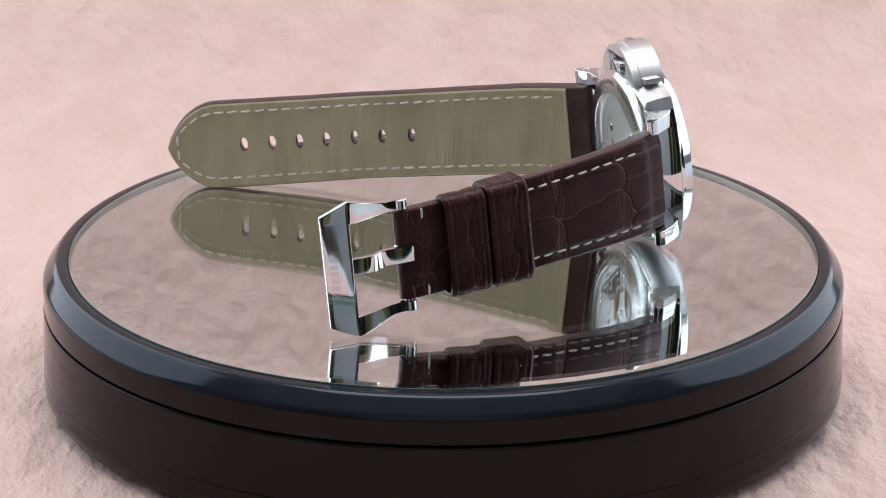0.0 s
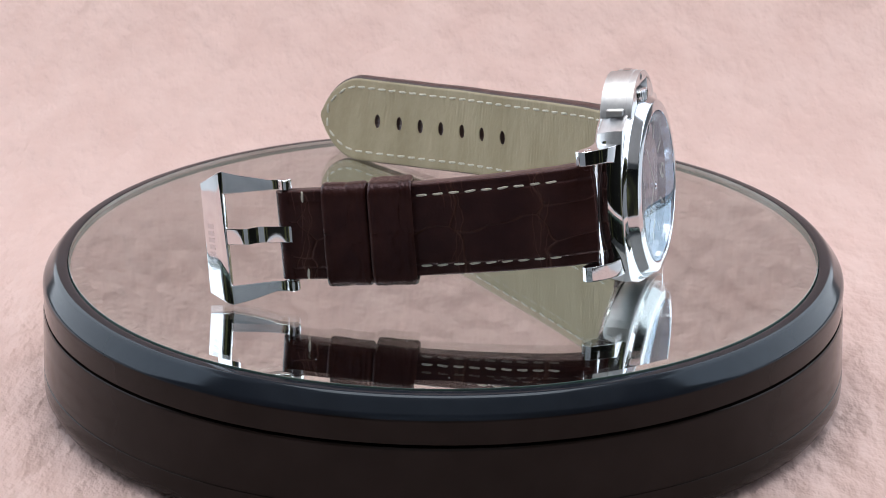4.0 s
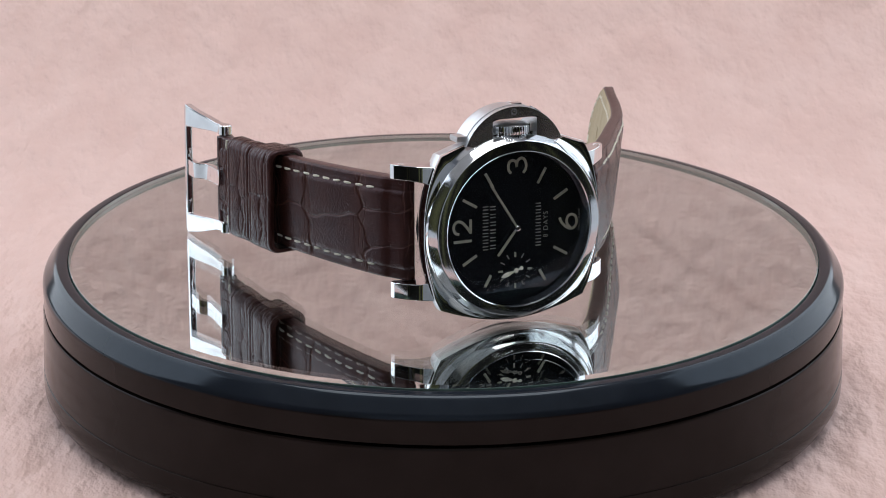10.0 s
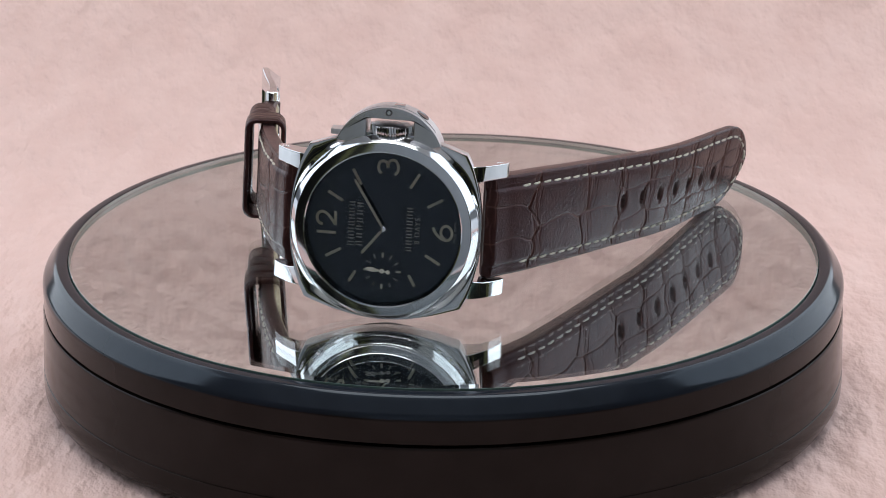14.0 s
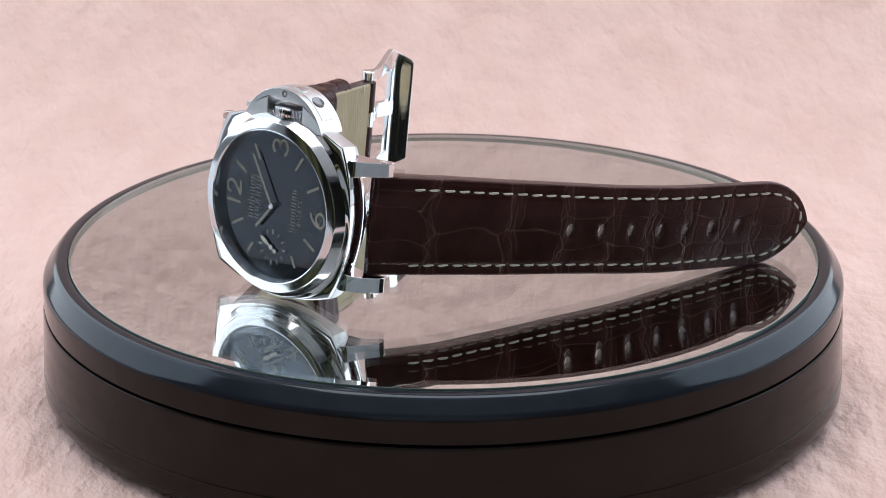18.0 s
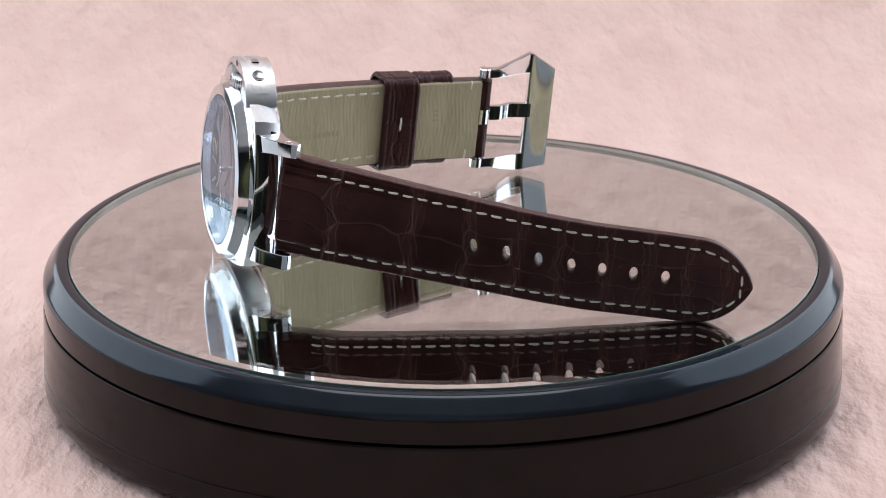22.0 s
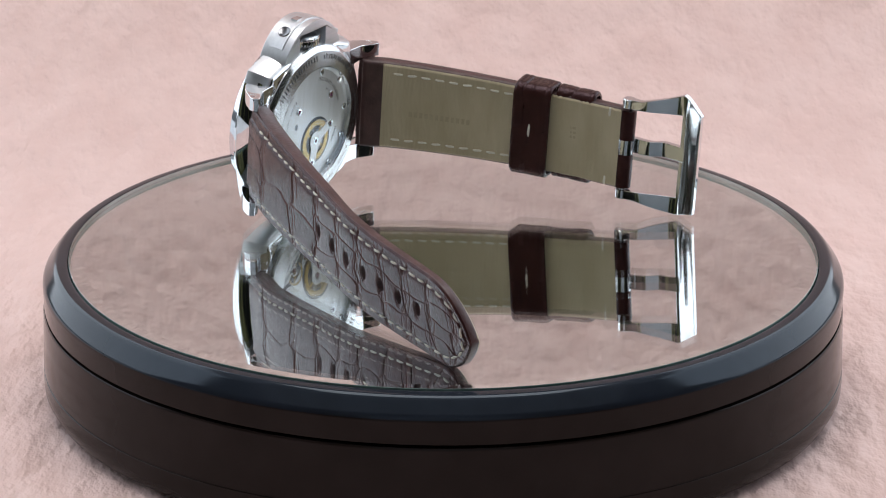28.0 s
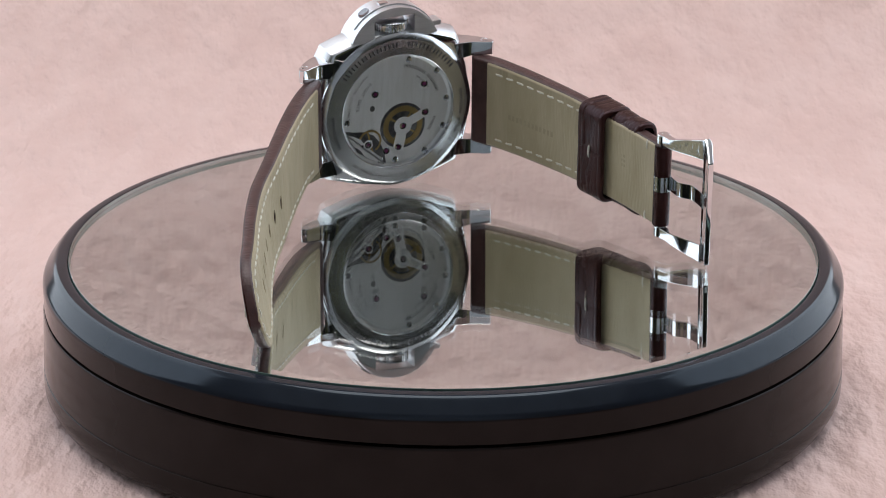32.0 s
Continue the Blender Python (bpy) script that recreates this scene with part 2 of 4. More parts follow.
def room():
    """Plain walls, floor and ceiling that close the place, and the table under the sheet. The unseen dark panels are
    added for the steel's black and olive reflections.
    """
    wall = material("blue_white_wall", (0.56, 0.6, 0.64), 0.8, 0, (0.64, 0.68, 0.72), 1.6)
    dark = material("dark_olive_panel", (0.012, 0.012, 0.01), 0.7, 0, (0.3, 0.31, 0.13), 2.2, (3, 3, 0.1), mix=(0.52, 0.62))
    white = material("blue_white_ceiling", (0.6, 0.64, 0.7), 0.9, 0, (0.65, 0.69, 0.75), 3)
    wood = material("dark_table_wood", (0.05, 0.03, 0.02), 0.4, 0, (0.085, 0.05, 0.032), 12, (1, 9, 1))
    top = material("pale_grey_laminate", (0.58, 0.62, 0.66), 0.5, 0, (0.64, 0.68, 0.72), 14)
    for name, box, mat in (("wall_north", (-2.2, 2.2, 2.2, 2.3, -0.75, 1.8), wall), ("wall_south", (-2.2, 2.2, -2.3, -2.2, -0.75, 1.8), wall), ("wall_panel_1", (-2.2, -0.8, -2.2, -2.17, -0.75, 1.8), dark), ("wall_panel_2", (0.8, 2.2, -2.2, -2.17, -0.75, 1.8), dark),
                           ("wall_panel_3", (-2.2, -2.17, -2.17, -0.5, -0.75, 1.8), dark), ("wall_panel_4", (2.17, 2.2, -2.17, -0.5, -0.75, 1.8), dark),
                           ("wall_west", (-2.3, -2.2, -2.3, 2.3, -0.75, 1.8), wall), ("wall_east", (2.2, 2.3, -2.3, 2.3, -0.75, 1.8), wall),
                           ("floor", (-2.3, 2.3, -2.3, 2.3, -0.85, -0.75), wood), ("ceiling", (-2.3, 2.3, -2.3, 2.3, 1.8, 1.9), white)):
        ob = part(name, block(*box, 0), mat, None)
        tagged(ob, "plain " + ("white ceiling" if name == "ceiling" else "dark wooden floor" if name == "floor" else "dark olive-striped panel added for reflections" if "panel" in name else "blue-white wall") + " of the room", name.split("_")[0], kind="structure")
    table = new("table")
    tagged(table, "table with a pale grey top under the pink sheet", "table")
    part("tabletop", block(-0.6, 0.6, -0.22, 0.4, -0.035, -0.003, 0.004), top, table)
    for x in (-0.55, 0.55):
        for y in (-0.17, 0.35):
            part("leg", block(x - 0.03, x + 0.03, y - 0.03, y + 0.03, -0.75, -0.036, 0.004), wood, table)

# ---- the watch ----
# Its own space: x to six o'clock, z to three o'clock (up), -y out of the dial; millimetres, on its side on the glass.
REST = 1.25
WM = (Matrix.Translation((-0.00638, -0.05525, (24.92 - REST) * MM))
      @ (Matrix.Rotation(radians(0.24), 4, "Z") @ Matrix.Rotation(radians(-5.06), 4, "X") @ Matrix.Rotation(radians(2.02), 4, "Y"))
      @ Matrix.Diagonal((MM, MM, MM, 1)))
WM_RIGID = WM @ Matrix.Diagonal((1 / MM, 1 / MM, 1 / MM, 1))


def case_outline():
    """Plan of the cushion case: four gently bowed sides that meet at crisp corners."""
    side, _ = spline([(19.0, 19.0), (20.9, 14.8), (22.6, 8.0), (23.2, 0.0), (22.6, -8.0), (20.9, -14.8), (19.0, -19.0)], 36)
    foot, _ = spline([(19.0, -19.0), (12.4, -21.2), (6.0, -22.6), (0.0, -23.1), (-6.0, -22.6), (-12.4, -21.2), (-19.0, -19.0)], 36)
    half = [tuple(p) for p in side[:-1]] + [tuple(p) for p in foot[:-1]]
    return half + [(-x, -z) for x, z in half]


def watch_case(root):
    base = case_outline()
    bare = lambda r, y: [(r * x / math.hypot(x, z), y, r * z / math.hypot(x, z)) for x, z in base]
    flare = lambda k, y, r=22.75: [(x * k + (1 - k) * r * x / math.hypot(x, z), y, z * k + (1 - k) * r * z / math.hypot(x, z)) for x, z in base]
    slim = lambda k, y: [(x * k, y, z * k) for x, z in base]
    bm = bmesh.new()
    ring_of(bm, [bare(19, 1.2), bare(22.4, 0.6), bare(22.75, 0.65), flare(0.2, 1.25), flare(0.45, 1.6), flare(0.7, 1.75), flare(0.9, 1.7), flare(0.985, 1.62)])
    case = part("case", bm, STEEL, root, "polished steel cushion case", WM, 0.9)
    bm = bmesh.new()
    ring_of(bm, [flare(0.985, 1.62), flare(0.997, 1.7), flare(1.0, 1.85), slim(1.0, 3.6), slim(0.985, 5.6), slim(0.958, 7.6), slim(0.93, 8.4), slim(0.9, 8.75), bare(20.2, 9.1), bare(18, 9.1)])
    for f in bm.faces:
        p = f.calc_center_median()
        f.material_index = 1 if (abs(p.x) > 19.2 and abs(p.z) < 16.3 and p.y > 1.9) or p.y > 8.3 else 0
    part("case_band", bm, (BRUSHED, STEEL), case, "satin-brushed flank of the case", WM, 0.5)
    part("bezel", lathe([(18.5, -0.4), (18.75, -1.9), (18.85, -2.1), (19.1, -2.24), (19.4, -2.24), (21.0, -1.92), (21.28, -1.8), (21.48, -1.55), (22.6, 0.5), (22.72, 0.8), (22.5, 1.2)],
                        segs=192), SATIN, root, "polished steel bezel with a bright inner lip", WM, 0.35)
    part("rehaut", lathe([(18.75, -1.5), (18.6, -0.9), (18.4, 0.1), (18.4, 0.3)], segs=160), SATIN, root, "sloping inner ring", WM)
    part("crystal", lathe([(0, -2.3), (6, -2.29), (12, -2.25), (17, -2.17), (18.4, -2.1), (18.65, -2.0), (18.65, -1.5)], segs=128),
         SAPPHIRE, root, "domed clear sapphire glass", WM).visible_shadow = False
    for sx in (-1, 1):
        for sz in (-1, 1):
            front, _ = spline([(17.0, 2.2), (20.4, 2.5), (23.0, 3.9), (25.6, 6.3)], 8)
            rear, _ = spline([(27.3, 11.5), (25.0, 10.7), (22.4, 9.2), (17.0, 8.8)], 6)
            outline = [tuple(p) for p in front] + [(27.8, 9.0), (28.15, 10.4)] + [tuple(p) for p in rear]
            bm = prism([(sx * x, y) for x, y in outline], lambda p, k: (p[0], p[1], (16.1 if k else float(np.interp(abs(p[0]), [19, 24.2], [11.4, 12.5]))) if sz > 0 else (-16.6 if k else -float(np.interp(abs(p[0]), [19, 24.2], [11.7, 12.8])))), 0.25, 3)
            lug = part("lug", bm, STEEL, root, "polished steel lug", WM, 0.35)
            bm = lathe([(0, 0.12), (0.45, 0.12), (0.7, 0.02), (0.8, 0.16), (0.95, 0.16), (0.95, -0.4)], "z", 20, (sx * 26.1, 8.7, 15.99 if sz > 0 else 16.49))
            if sz < 0:
                bmesh.ops.transform(bm, matrix=Matrix.Diagonal((1, 1, -1, 1)), verts=bm.verts)
            part("strap_screw", bm, STEEL, lug, "slotted strap screw", WM)
    return case


def crown_guard(root):
    cz, rad = 15.75, 13.55
    rise = [(-5.6, 19.5), (-5.6, 21.4), (-5.6, 23), (-5.6, 24.8), (-5.6, 26.3), (-4, 26.35), (-2, 26.35), (0, 26.35), (2, 26.35), (4, 26.35), (5.9, 26.3), (5.9, 24.8),
            (5.9, 23), (5.9, 21.4), (5.9, 19.5)]
    inner, _ = spline(rise[4:11], 20)
    inner = [rise[0], rise[2]] + [tuple(p) for p in inner] + [rise[12], rise[14]]
    n = len(inner)
    arc = [(rad * math.cos(a), cz + rad * math.sin(a)) for a in np.linspace(math.pi - 0.36, 0.36, n)]
    bm = bmesh.new()
    loops = []
    for (ox, oz), (ix, iz) in zip(arc, inner):
        loops.append([(ox, 0.75, oz), (0.975 * ox, 8.75, cz + 0.975 * (oz - cz)), (ix, 8.75, iz), (ix, 0.75, iz)])
    ring_of(bm, loops, cap=True)
    bmesh.ops.recalc_face_normals(bm, faces=bm.faces)
    edges = [e for e in bm.edges if e.calc_face_angle(0) > 0.9]
    bmesh.ops.bevel(bm, geom=edges, offset=0.22, segments=2, affect="EDGES", profile=0.6)
    for f in bm.faces:
        f.material_index = 1 if f.normal.y < -0.9 else 0
    guard = part("crown_guard", bm, (BRUSHED, SOFT_STEEL), root, "half-moon steel crown guard with a satin arc", WM)
    # the lever lies in the top of the guard
    bm = bmesh.new()
    rows = []
    for a in np.linspace(math.pi - 0.5, 0.62, 40):
        c, s = math.cos(a), math.sin(a)
        r1, r0 = rad + 0.06, rad - 0.6
        rows.append([(r1 * c, 2.55, cz + r1 * s), (r1 * c, 6.65, cz + r1 * s), (r0 * c, 6.65, cz + r0 * s), (r0 * c, 2.55, cz + r0 * s)])
    ring_of(bm, rows, cap=True)
    lever = part("lever", bm, BRUSHED, guard, "satin locking lever", WM)
    bm = block(-14.3, -11.6, 2.5, 6.7, 21.4, 22.8, 0.3)
    part("lever_tab", bm, BRUSHED, lever, "", WM)
    tilt = math.radians(33)
    turn = Matrix.Translation((rad * math.sin(tilt), 4.6, cz + rad * math.cos(tilt))) @ Matrix.Rotation(tilt, 4, "Y")
    # a dark dish on the lever, coloured for the shade inside the pivot hole
    bm = lathe([(0, 0.07), (0.7, 0.09), (1.2, 0.16), (1.5, 0.27), (1.6, 0.27), (1.7, 0.06)], "z", 32)
    bmesh.ops.transform(bm, matrix=turn, verts=bm.verts)
    part("pivot_socket", bm, SOCKET, lever, "dark round dish for the pivot hole's shade", WM)
    bm = block(0.6, 3.2, 3.5, 5.5, 28.6, 29.42, 0.1)
    part("lever_inlay", bm, STEEL, lever, "bright polished inset", WM)
    bm = lathe([(0.45, 0.72), (0.55, 0.64), (0.75, 0.64), (0.85, 0.72)], "y", 24, (-0.2, 0, 28.0))
    part("guard_pin", bm, DARK_STEEL_AND_SHADE, guard, "small round pin", WM)
    # crown with a coined edge
    bm = bmesh.new()
    teeth = 44
    rows = []
    for z, r, deep in ((21.3, 3.4, 0), (22.2, 4.6, 0.0), (22.35, 5.05, 0.25), (22.6, 5.25, 0.34), (24.3, 5.25, 0.34), (24.55, 5.1, 0.25), (24.75, 4.6, 0), (25.2, 3.6, 0), (25.3, 0.02, 0)):
        row = []
        for i in range(teeth * 4):
            a = 2 * math.pi * i / (teeth * 4)
            rr = r - (deep if i % 4 in (0, 1) else 0)
            row.append((0.2 + rr * math.cos(a), 4.6 + rr * math.sin(a), z))
        rows.append(row)
    ring_of(bm, rows)
    part("crown", bm, STEEL, root, "steel winding crown with a coined edge", WM, 0.5)


# numerals as brush strokes: right and up, in parts of their height
ONE_TWO = ([(-0.56, 0.0), (-0.56, 0.5), (-0.56, 1.0)],
           [(-0.16, 0.7), (-0.09, 0.9), (0.12, 1.0), (0.36, 0.97), (0.5, 0.78), (0.44, 0.55), (0.22, 0.32), (-0.1, 0.08)], [(-0.18, 0.06), (0.2, 0.06), (0.56, 0.06)])
THREE = ([(-0.36, 0.84), (-0.2, 0.97), (0.02, 1.0), (0.24, 0.92), (0.3, 0.74), (0.2, 0.58), (-0.06, 0.53)],
         [(-0.06, 0.53), (0.22, 0.5), (0.38, 0.3), (0.3, 0.1), (0.06, 0.0), (-0.2, 0.02), (-0.4, 0.16)])
SIX = ([(0.26, 1.0), (0.0, 0.88), (-0.26, 0.62), (-0.38, 0.34), (-0.3, 0.1), (-0.06, 0.0), (0.2, 0.04), (0.38, 0.24), (0.34, 0.46), (0.12, 0.58), (-0.14, 0.54), (-0.32, 0.36)],)


def brush(bm, pts, width, tall, x, z, y, thick=0.07):
    """A flat band along a smooth line on the dial: right is +z, up is -x."""
    line, length = spline(pts, 24)
    at = np.stack([x - (line[:, 1] - 0.5) * tall, z + line[:, 0] * tall], 1)
    way = np.gradient(at, axis=0)
    way /= np.linalg.norm(way, axis=1)[:, None]
    side = np.stack([-way[:, 1], way[:, 0]], 1) * width / 2
    rows = []
    for p, n in zip(at, side):
        a, b = p - n, p + n
        rows.append([(a[0], y, a[1]), (a[0], y - thick, a[1]), (b[0], y - thick, b[1]), (b[0], y, b[1])])
    ring_of(bm, rows, cap=True)


def dial(root):
    face = part("dial", lathe([(0, 0.12), (19.3, 0.12), (19.3, 0.5), (0, 0.5)], segs=128), DIAL, root, "glossy black dial", WM)
    for hour in (1, 2, 4, 5, 7, 8, 10, 11):
        a = math.radians(30 * hour)
        d = Vector((-math.cos(a), math.sin(a)))
        bm = bmesh.new()
        flat_bar(bm, d * (12.9 if hour in (8, 10) else 11.8), d * 16.0, 0.68, 0.11)
        part("hour_marker", bm, LUME, face, "", WM)
    for name, strokes, tall, x, z in (("numeral", ONE_TWO, 4.7, -13.9, 0.5), ("numeral", THREE, 4.7, 0.4, 15.0), ("numeral", SIX, 4.6, 14.1, -0.1)):
        bm = bmesh.new()
        for pts in strokes:
            brush(bm, pts, 0.66, tall, x, z, 0.1)
        part(name, bm, LUME, face, "khaki numeral", WM)
    # the names are plain pairs of bars of the letters' size
    for x, tall, count, length, z in ((-7.9, 1.45, 7, 11.4, 0.5), (-5.95, 1.45, 6, 11.4, 0.5), (6.1, 1.4, 7, 11.2, 0.1)):
        bm = bmesh.new()
        for i in range(count):
            zc = z + length * ((i + 0.5) / count - 0.5)
            for d in (-0.37, 0.37):
                flat_bar(bm, (x - tall / 2, zc + d), (x + tall / 2, zc + d), 0.27, 0.1, 0.04)
        part("name_line", bm, PRINT, face, "", WM)
    bm = bmesh.new()
    lettering(bm, "8 DAYS", 1.75, (0, 0, 1), (-1, 0, 0), (8.1, 0.08, -0.1), 0.0, 1.18)
    part("print", bm, PRINT, face, "", WM)
    bm = bmesh.new()
    lettering(bm, "SWISS MADE", 0.8, (0, 0, 1), (-1, 0, 0), (17.1, 0.08, 0.2), 0.0, 1.25)
    part("print", bm, PRINT, face, "", WM)
    # seconds circle
    cx, cz = 0.0, -10.6
    sub = part("seconds_dial", lathe([(4.75, 0.1), (4.75, 0.06), (4.85, 0.06), (4.85, 0.1)], segs=64, at=(cx, 0, cz)), DIAL, face, "", WM)
    for i in range(12):
        a = 2 * math.pi * i / 12
        d = Vector((math.cos(a), math.sin(a)))
        big = i % 3 == 0
        bm = bmesh.new()
        flat_bar(bm, Vector((cx, cz)) + d * 3.3, Vector((cx, cz)) + d * 4.5, 0.5 if big else 0.28, 0.1, 0.06)
        part("second_marker", bm, LUME if big else PRINT, sub, "", WM)


def pointer(name, root, outline, y0, y1, mat, label):
    """A hand about its own pivot: the outline points to twelve (-x); it turns about y."""
    bm = prism(outline, lambda p, k: (p[0], y0 if k else y1, p[1]), 0.05, 1)
    bmesh.ops.transform(bm, matrix=Matrix.Diagonal((MM, MM, MM, 1)), verts=bm.verts)
    ob = part(name, bm, mat, root, label)
    return ob


def watch_hands(root):
    hub = part("hand_hub", lathe([(0, -1.75), (0.55, -1.7), (0.75, -1.45), (0.75, -0.2)], segs=24), STEEL, root, "steel hand boss", WM)
    minute = pointer("minute_hand", root, [(-2.3, -0.3), (-13.4, -0.3), (-13.8, -0.12), (-13.8, 0.12), (-13.4, 0.3), (-2.3, 0.3), (-0.3, 0.22), (-0.3, -0.22)],
                     -1.35, -1.2, LUME, "long minute hand filled with khaki lume")
    hour = pointer("hour_hand", root, [(-1.9, -0.33), (-7.9, -0.36), (-8.2, -0.15), (-8.2, 0.15), (-7.9, 0.36), (-1.9, 0.33), (-0.3, 0.24), (-0.3, -0.24)],
                   -1.0, -0.85, LUME, "short hour hand filled with khaki lume")
    leaf = [(-0.5, -0.16), (-1.2, -0.3), (-2.2, -0.58), (-3.3, -0.5), (-4.2, 0.0), (-3.3, 0.5), (-2.2, 0.58), (-1.2, 0.3), (-0.5, 0.16)]
    tail = [(0.4 + 0.0, 0.16), (1.0, 0.18), (1.15, 0.42), (1.5, 0.55), (1.9, 0.35), (2.0, 0.0), (1.9, -0.35), (1.5, -0.55), (1.15, -0.42), (1.0, -0.18), (0.4, -0.16)]
    disc = [(0.62 * math.cos(a), 0.62 * math.sin(a)) for a in np.linspace(2.7, 0.4, 6)]
    seconds = pointer("seconds_hand", root, leaf + disc + tail + [(x, -z) for x, z in disc[::-1]], -0.5, -0.38, THREAD, "small white leaf seconds hand")
    return minute, hour, seconds


def arc_words(bm, words, radius, centre, size, y, flip=False, bars=False, spread=1.0):
    """Words round the case back: centre in degrees clockwise from three o'clock, seen from behind. flip: their feet point outwards."""
    step = size * 0.66 * spread / radius
    for i, letter in enumerate(words):
        k = (i - (len(words) - 1) / 2) * step
        a = math.radians(centre) + (-k if flip else k)
        out = Vector((-math.sin(a), 0, math.cos(a)))
        right = Vector((-math.cos(a), 0, -math.sin(a)))
        if flip:
            out_up, right = -out, -right
        else:
            out_up = out
        at = out * radius
        at.y = y(radius) if callable(y) else y
        if letter == " ":
            continue
        if bars:
            for d in (-0.2, 0.2):
                p = at + right * d * size
                q = [p + right * sx * size * 0.07 + out_up * sz * size * 0.36 for sx, sz in ((-1, -1), (1, -1), (1, 1), (-1, 1))]
                bm.faces.new([bm.verts.new(v) for v in q])
        else:
            lettering(bm, letter, size, right, out_up, at)


def case_back(root):
    facets = 12
    bm = bmesh.new()
    rows = []
    for r, y, flat in ((22.0, 8.7, 0), (21.9, 9.2, 0.2), (21.3, 9.75, 0.4), (20.6, 10.1, 0.4), (20.4, 10.15, 0.3), (18.4, 10.4, 0), (16.7, 10.75, 0), (16.35, 10.8, 0), (16.15, 10.65, 0), (16.0, 9.6, 0)):
        row = []
        for i in range(facets * 12):
            a = 2 * math.pi * i / (facets * 12)
            b = (a % (2 * math.pi / facets)) - math.pi / facets
            rr = r * (1 - flat + flat * math.cos(math.pi / facets) / math.cos(b) * 1.012)
            row.append((rr * math.cos(a), y, rr * math.sin(a)))
        rows.append(row)
    ring_of(bm, rows)
    back = part("case_back", bm, SOFT_STEEL, root, "steel case back with a faceted ring", WM, 0.5)
    height = lambda r: float(np.interp(r, [16.7, 18.4, 20.4], [10.77, 10.43, 10.19])) + 0.03
    for words, centre, size, flip, bars in (("XXXXXXXX XXXXXXX", 1, 2.75, False, True), ("STAINLESS STEEL", 177, 1.5, True, False), ("XXXXXXXX", -102, 1.5, True, True),
                                            ("XX XXXX", -146, 1.2, True, True), ("XXXXXXX XXXX", 98, 1.3, False, True), ("XXXX X", 132, 1.2, True, True)):
        bm = bmesh.new()
        arc_words(bm, words, 18.7, centre, size, height, flip, bars, 1.25)
        part("engraving", bm, DARK_STEEL_AND_SHADE, back, "", WM)
    part("back_glass", lathe([(0, 11.1), (8, 11.05), (14, 10.9), (16.1, 10.75)], segs=96), SAPPHIRE, root, "clear display glass", WM).visible_shadow = False
    movement = part("movement", lathe([(0, 9.3), (15.3, 9.3), (15.5, 9.4), (16.2, 9.7), (16.2, 8.8)], segs=96), PLATE, root, "brushed steel movement bridge", WM, 0.2)
    for words, radius, centre, size, flip, bars in (("EIGHT DAYS", 11.3, -62, 1.35, True, False), ("TWENTY-ONE (21) JEWELS", 13.8, -66, 0.95, True, False),
                                                    ("XXXXXXXX XXXXXXX", 12.6, 42, 1.3, False, True), ("SWISS MADE", 10.6, 48, 0.8, False, False), ("XXXXX", 11.9, 118, 1.25, False, True),
                                                    ("XXXXXX", 11.0, 160, 0.9, False, True)):
        bm = bmesh.new()
        arc_words(bm, words, radius, centre, size, 9.315, flip, bars)
        part("engraving", bm, DARK_STEEL_AND_SHADE, movement, "", WM)
    # going wheel on a dark disc, the painted shade of its cut-out, under a steel bridge
    wx, wz = -1.9, -4.9
    part("wheel_recess_shade", lathe([(0, 9.32), (6.5, 9.32), (6.55, 9.3)], segs=64, at=(wx, 0, wz)), DARK_STEEL_AND_SHADE, movement, "dark plate for a cut-out's shade", WM)
    bm = bmesh.new()
    rows = []
    for r, y, tooth in ((4.2, 9.36, 0), (4.2, 9.48, 0), (5.55, 9.48, 0), (5.55, 9.48, 0.3), (5.55, 9.36, 0.3)):
        rows.append([(wx + (r + (tooth if i % 4 < 2 else 0)) * math.cos(2 * math.pi * i / 288), y, wz + (r + (tooth if i % 4 < 2 else 0)) * math.sin(2 * math.pi * i / 288)) for i in range(288)])
    ring_of(bm, rows)
    wheel = part("going_wheel", bm, GOLD, movement, "gilt toothed wheel", WM)
    for a in (35, 125, 215, 305):
        c, d = math.cos(math.radians(a)), math.sin(math.radians(a))
        bm = bmesh.new()
        flat_bar(bm, (wx + 1.0 * c, wz + 1.0 * d), (wx + 4.4 * c, wz + 4.4 * d), 0.55, 9.46, 0.06)
        part("spoke", bm, GOLD, wheel, "", WM)

    def plate(name, outline, low, high, mat, label=""):
        return part(name, prism(outline, lambda p, k: (p[0], high if k else low, p[1]), 0.06, 1), mat, movement, label, WM)

    def lane(a, b, wide):
        a, b = Vector(a), Vector(b)
        n = (b - a).normalized()
        n = Vector((-n.y, n.x)) * wide / 2
        return [tuple(a - n), tuple(b - n), tuple(b + n), tuple(a + n)]

    plate("wheel_bridge", [(wx + 2.6 * math.cos(a), wz + 2.6 * math.sin(a)) for a in np.linspace(0, 2 * math.pi, 28, endpoint=False)], 9.5, 9.64, PLATE, "steel wheel bridge")
    plate("bridge_arm", lane((wx - 1.2, wz + 0.6), (-8.6, -1.8), 2.5), 9.31, 9.62, PLATE)
    plate("bridge_arm", lane((wx + 0.2, wz - 1.2), (-0.4, -11.6), 3.0), 9.31, 9.63, PLATE)
    # balance under its cock, over a dark plate that paints the shade of a curved gap in the bridge
    rim = lambda d0, d1, r: [(r * math.cos(math.radians(a)), r * math.sin(math.radians(a))) for a in np.linspace(d0, d1, 12)]
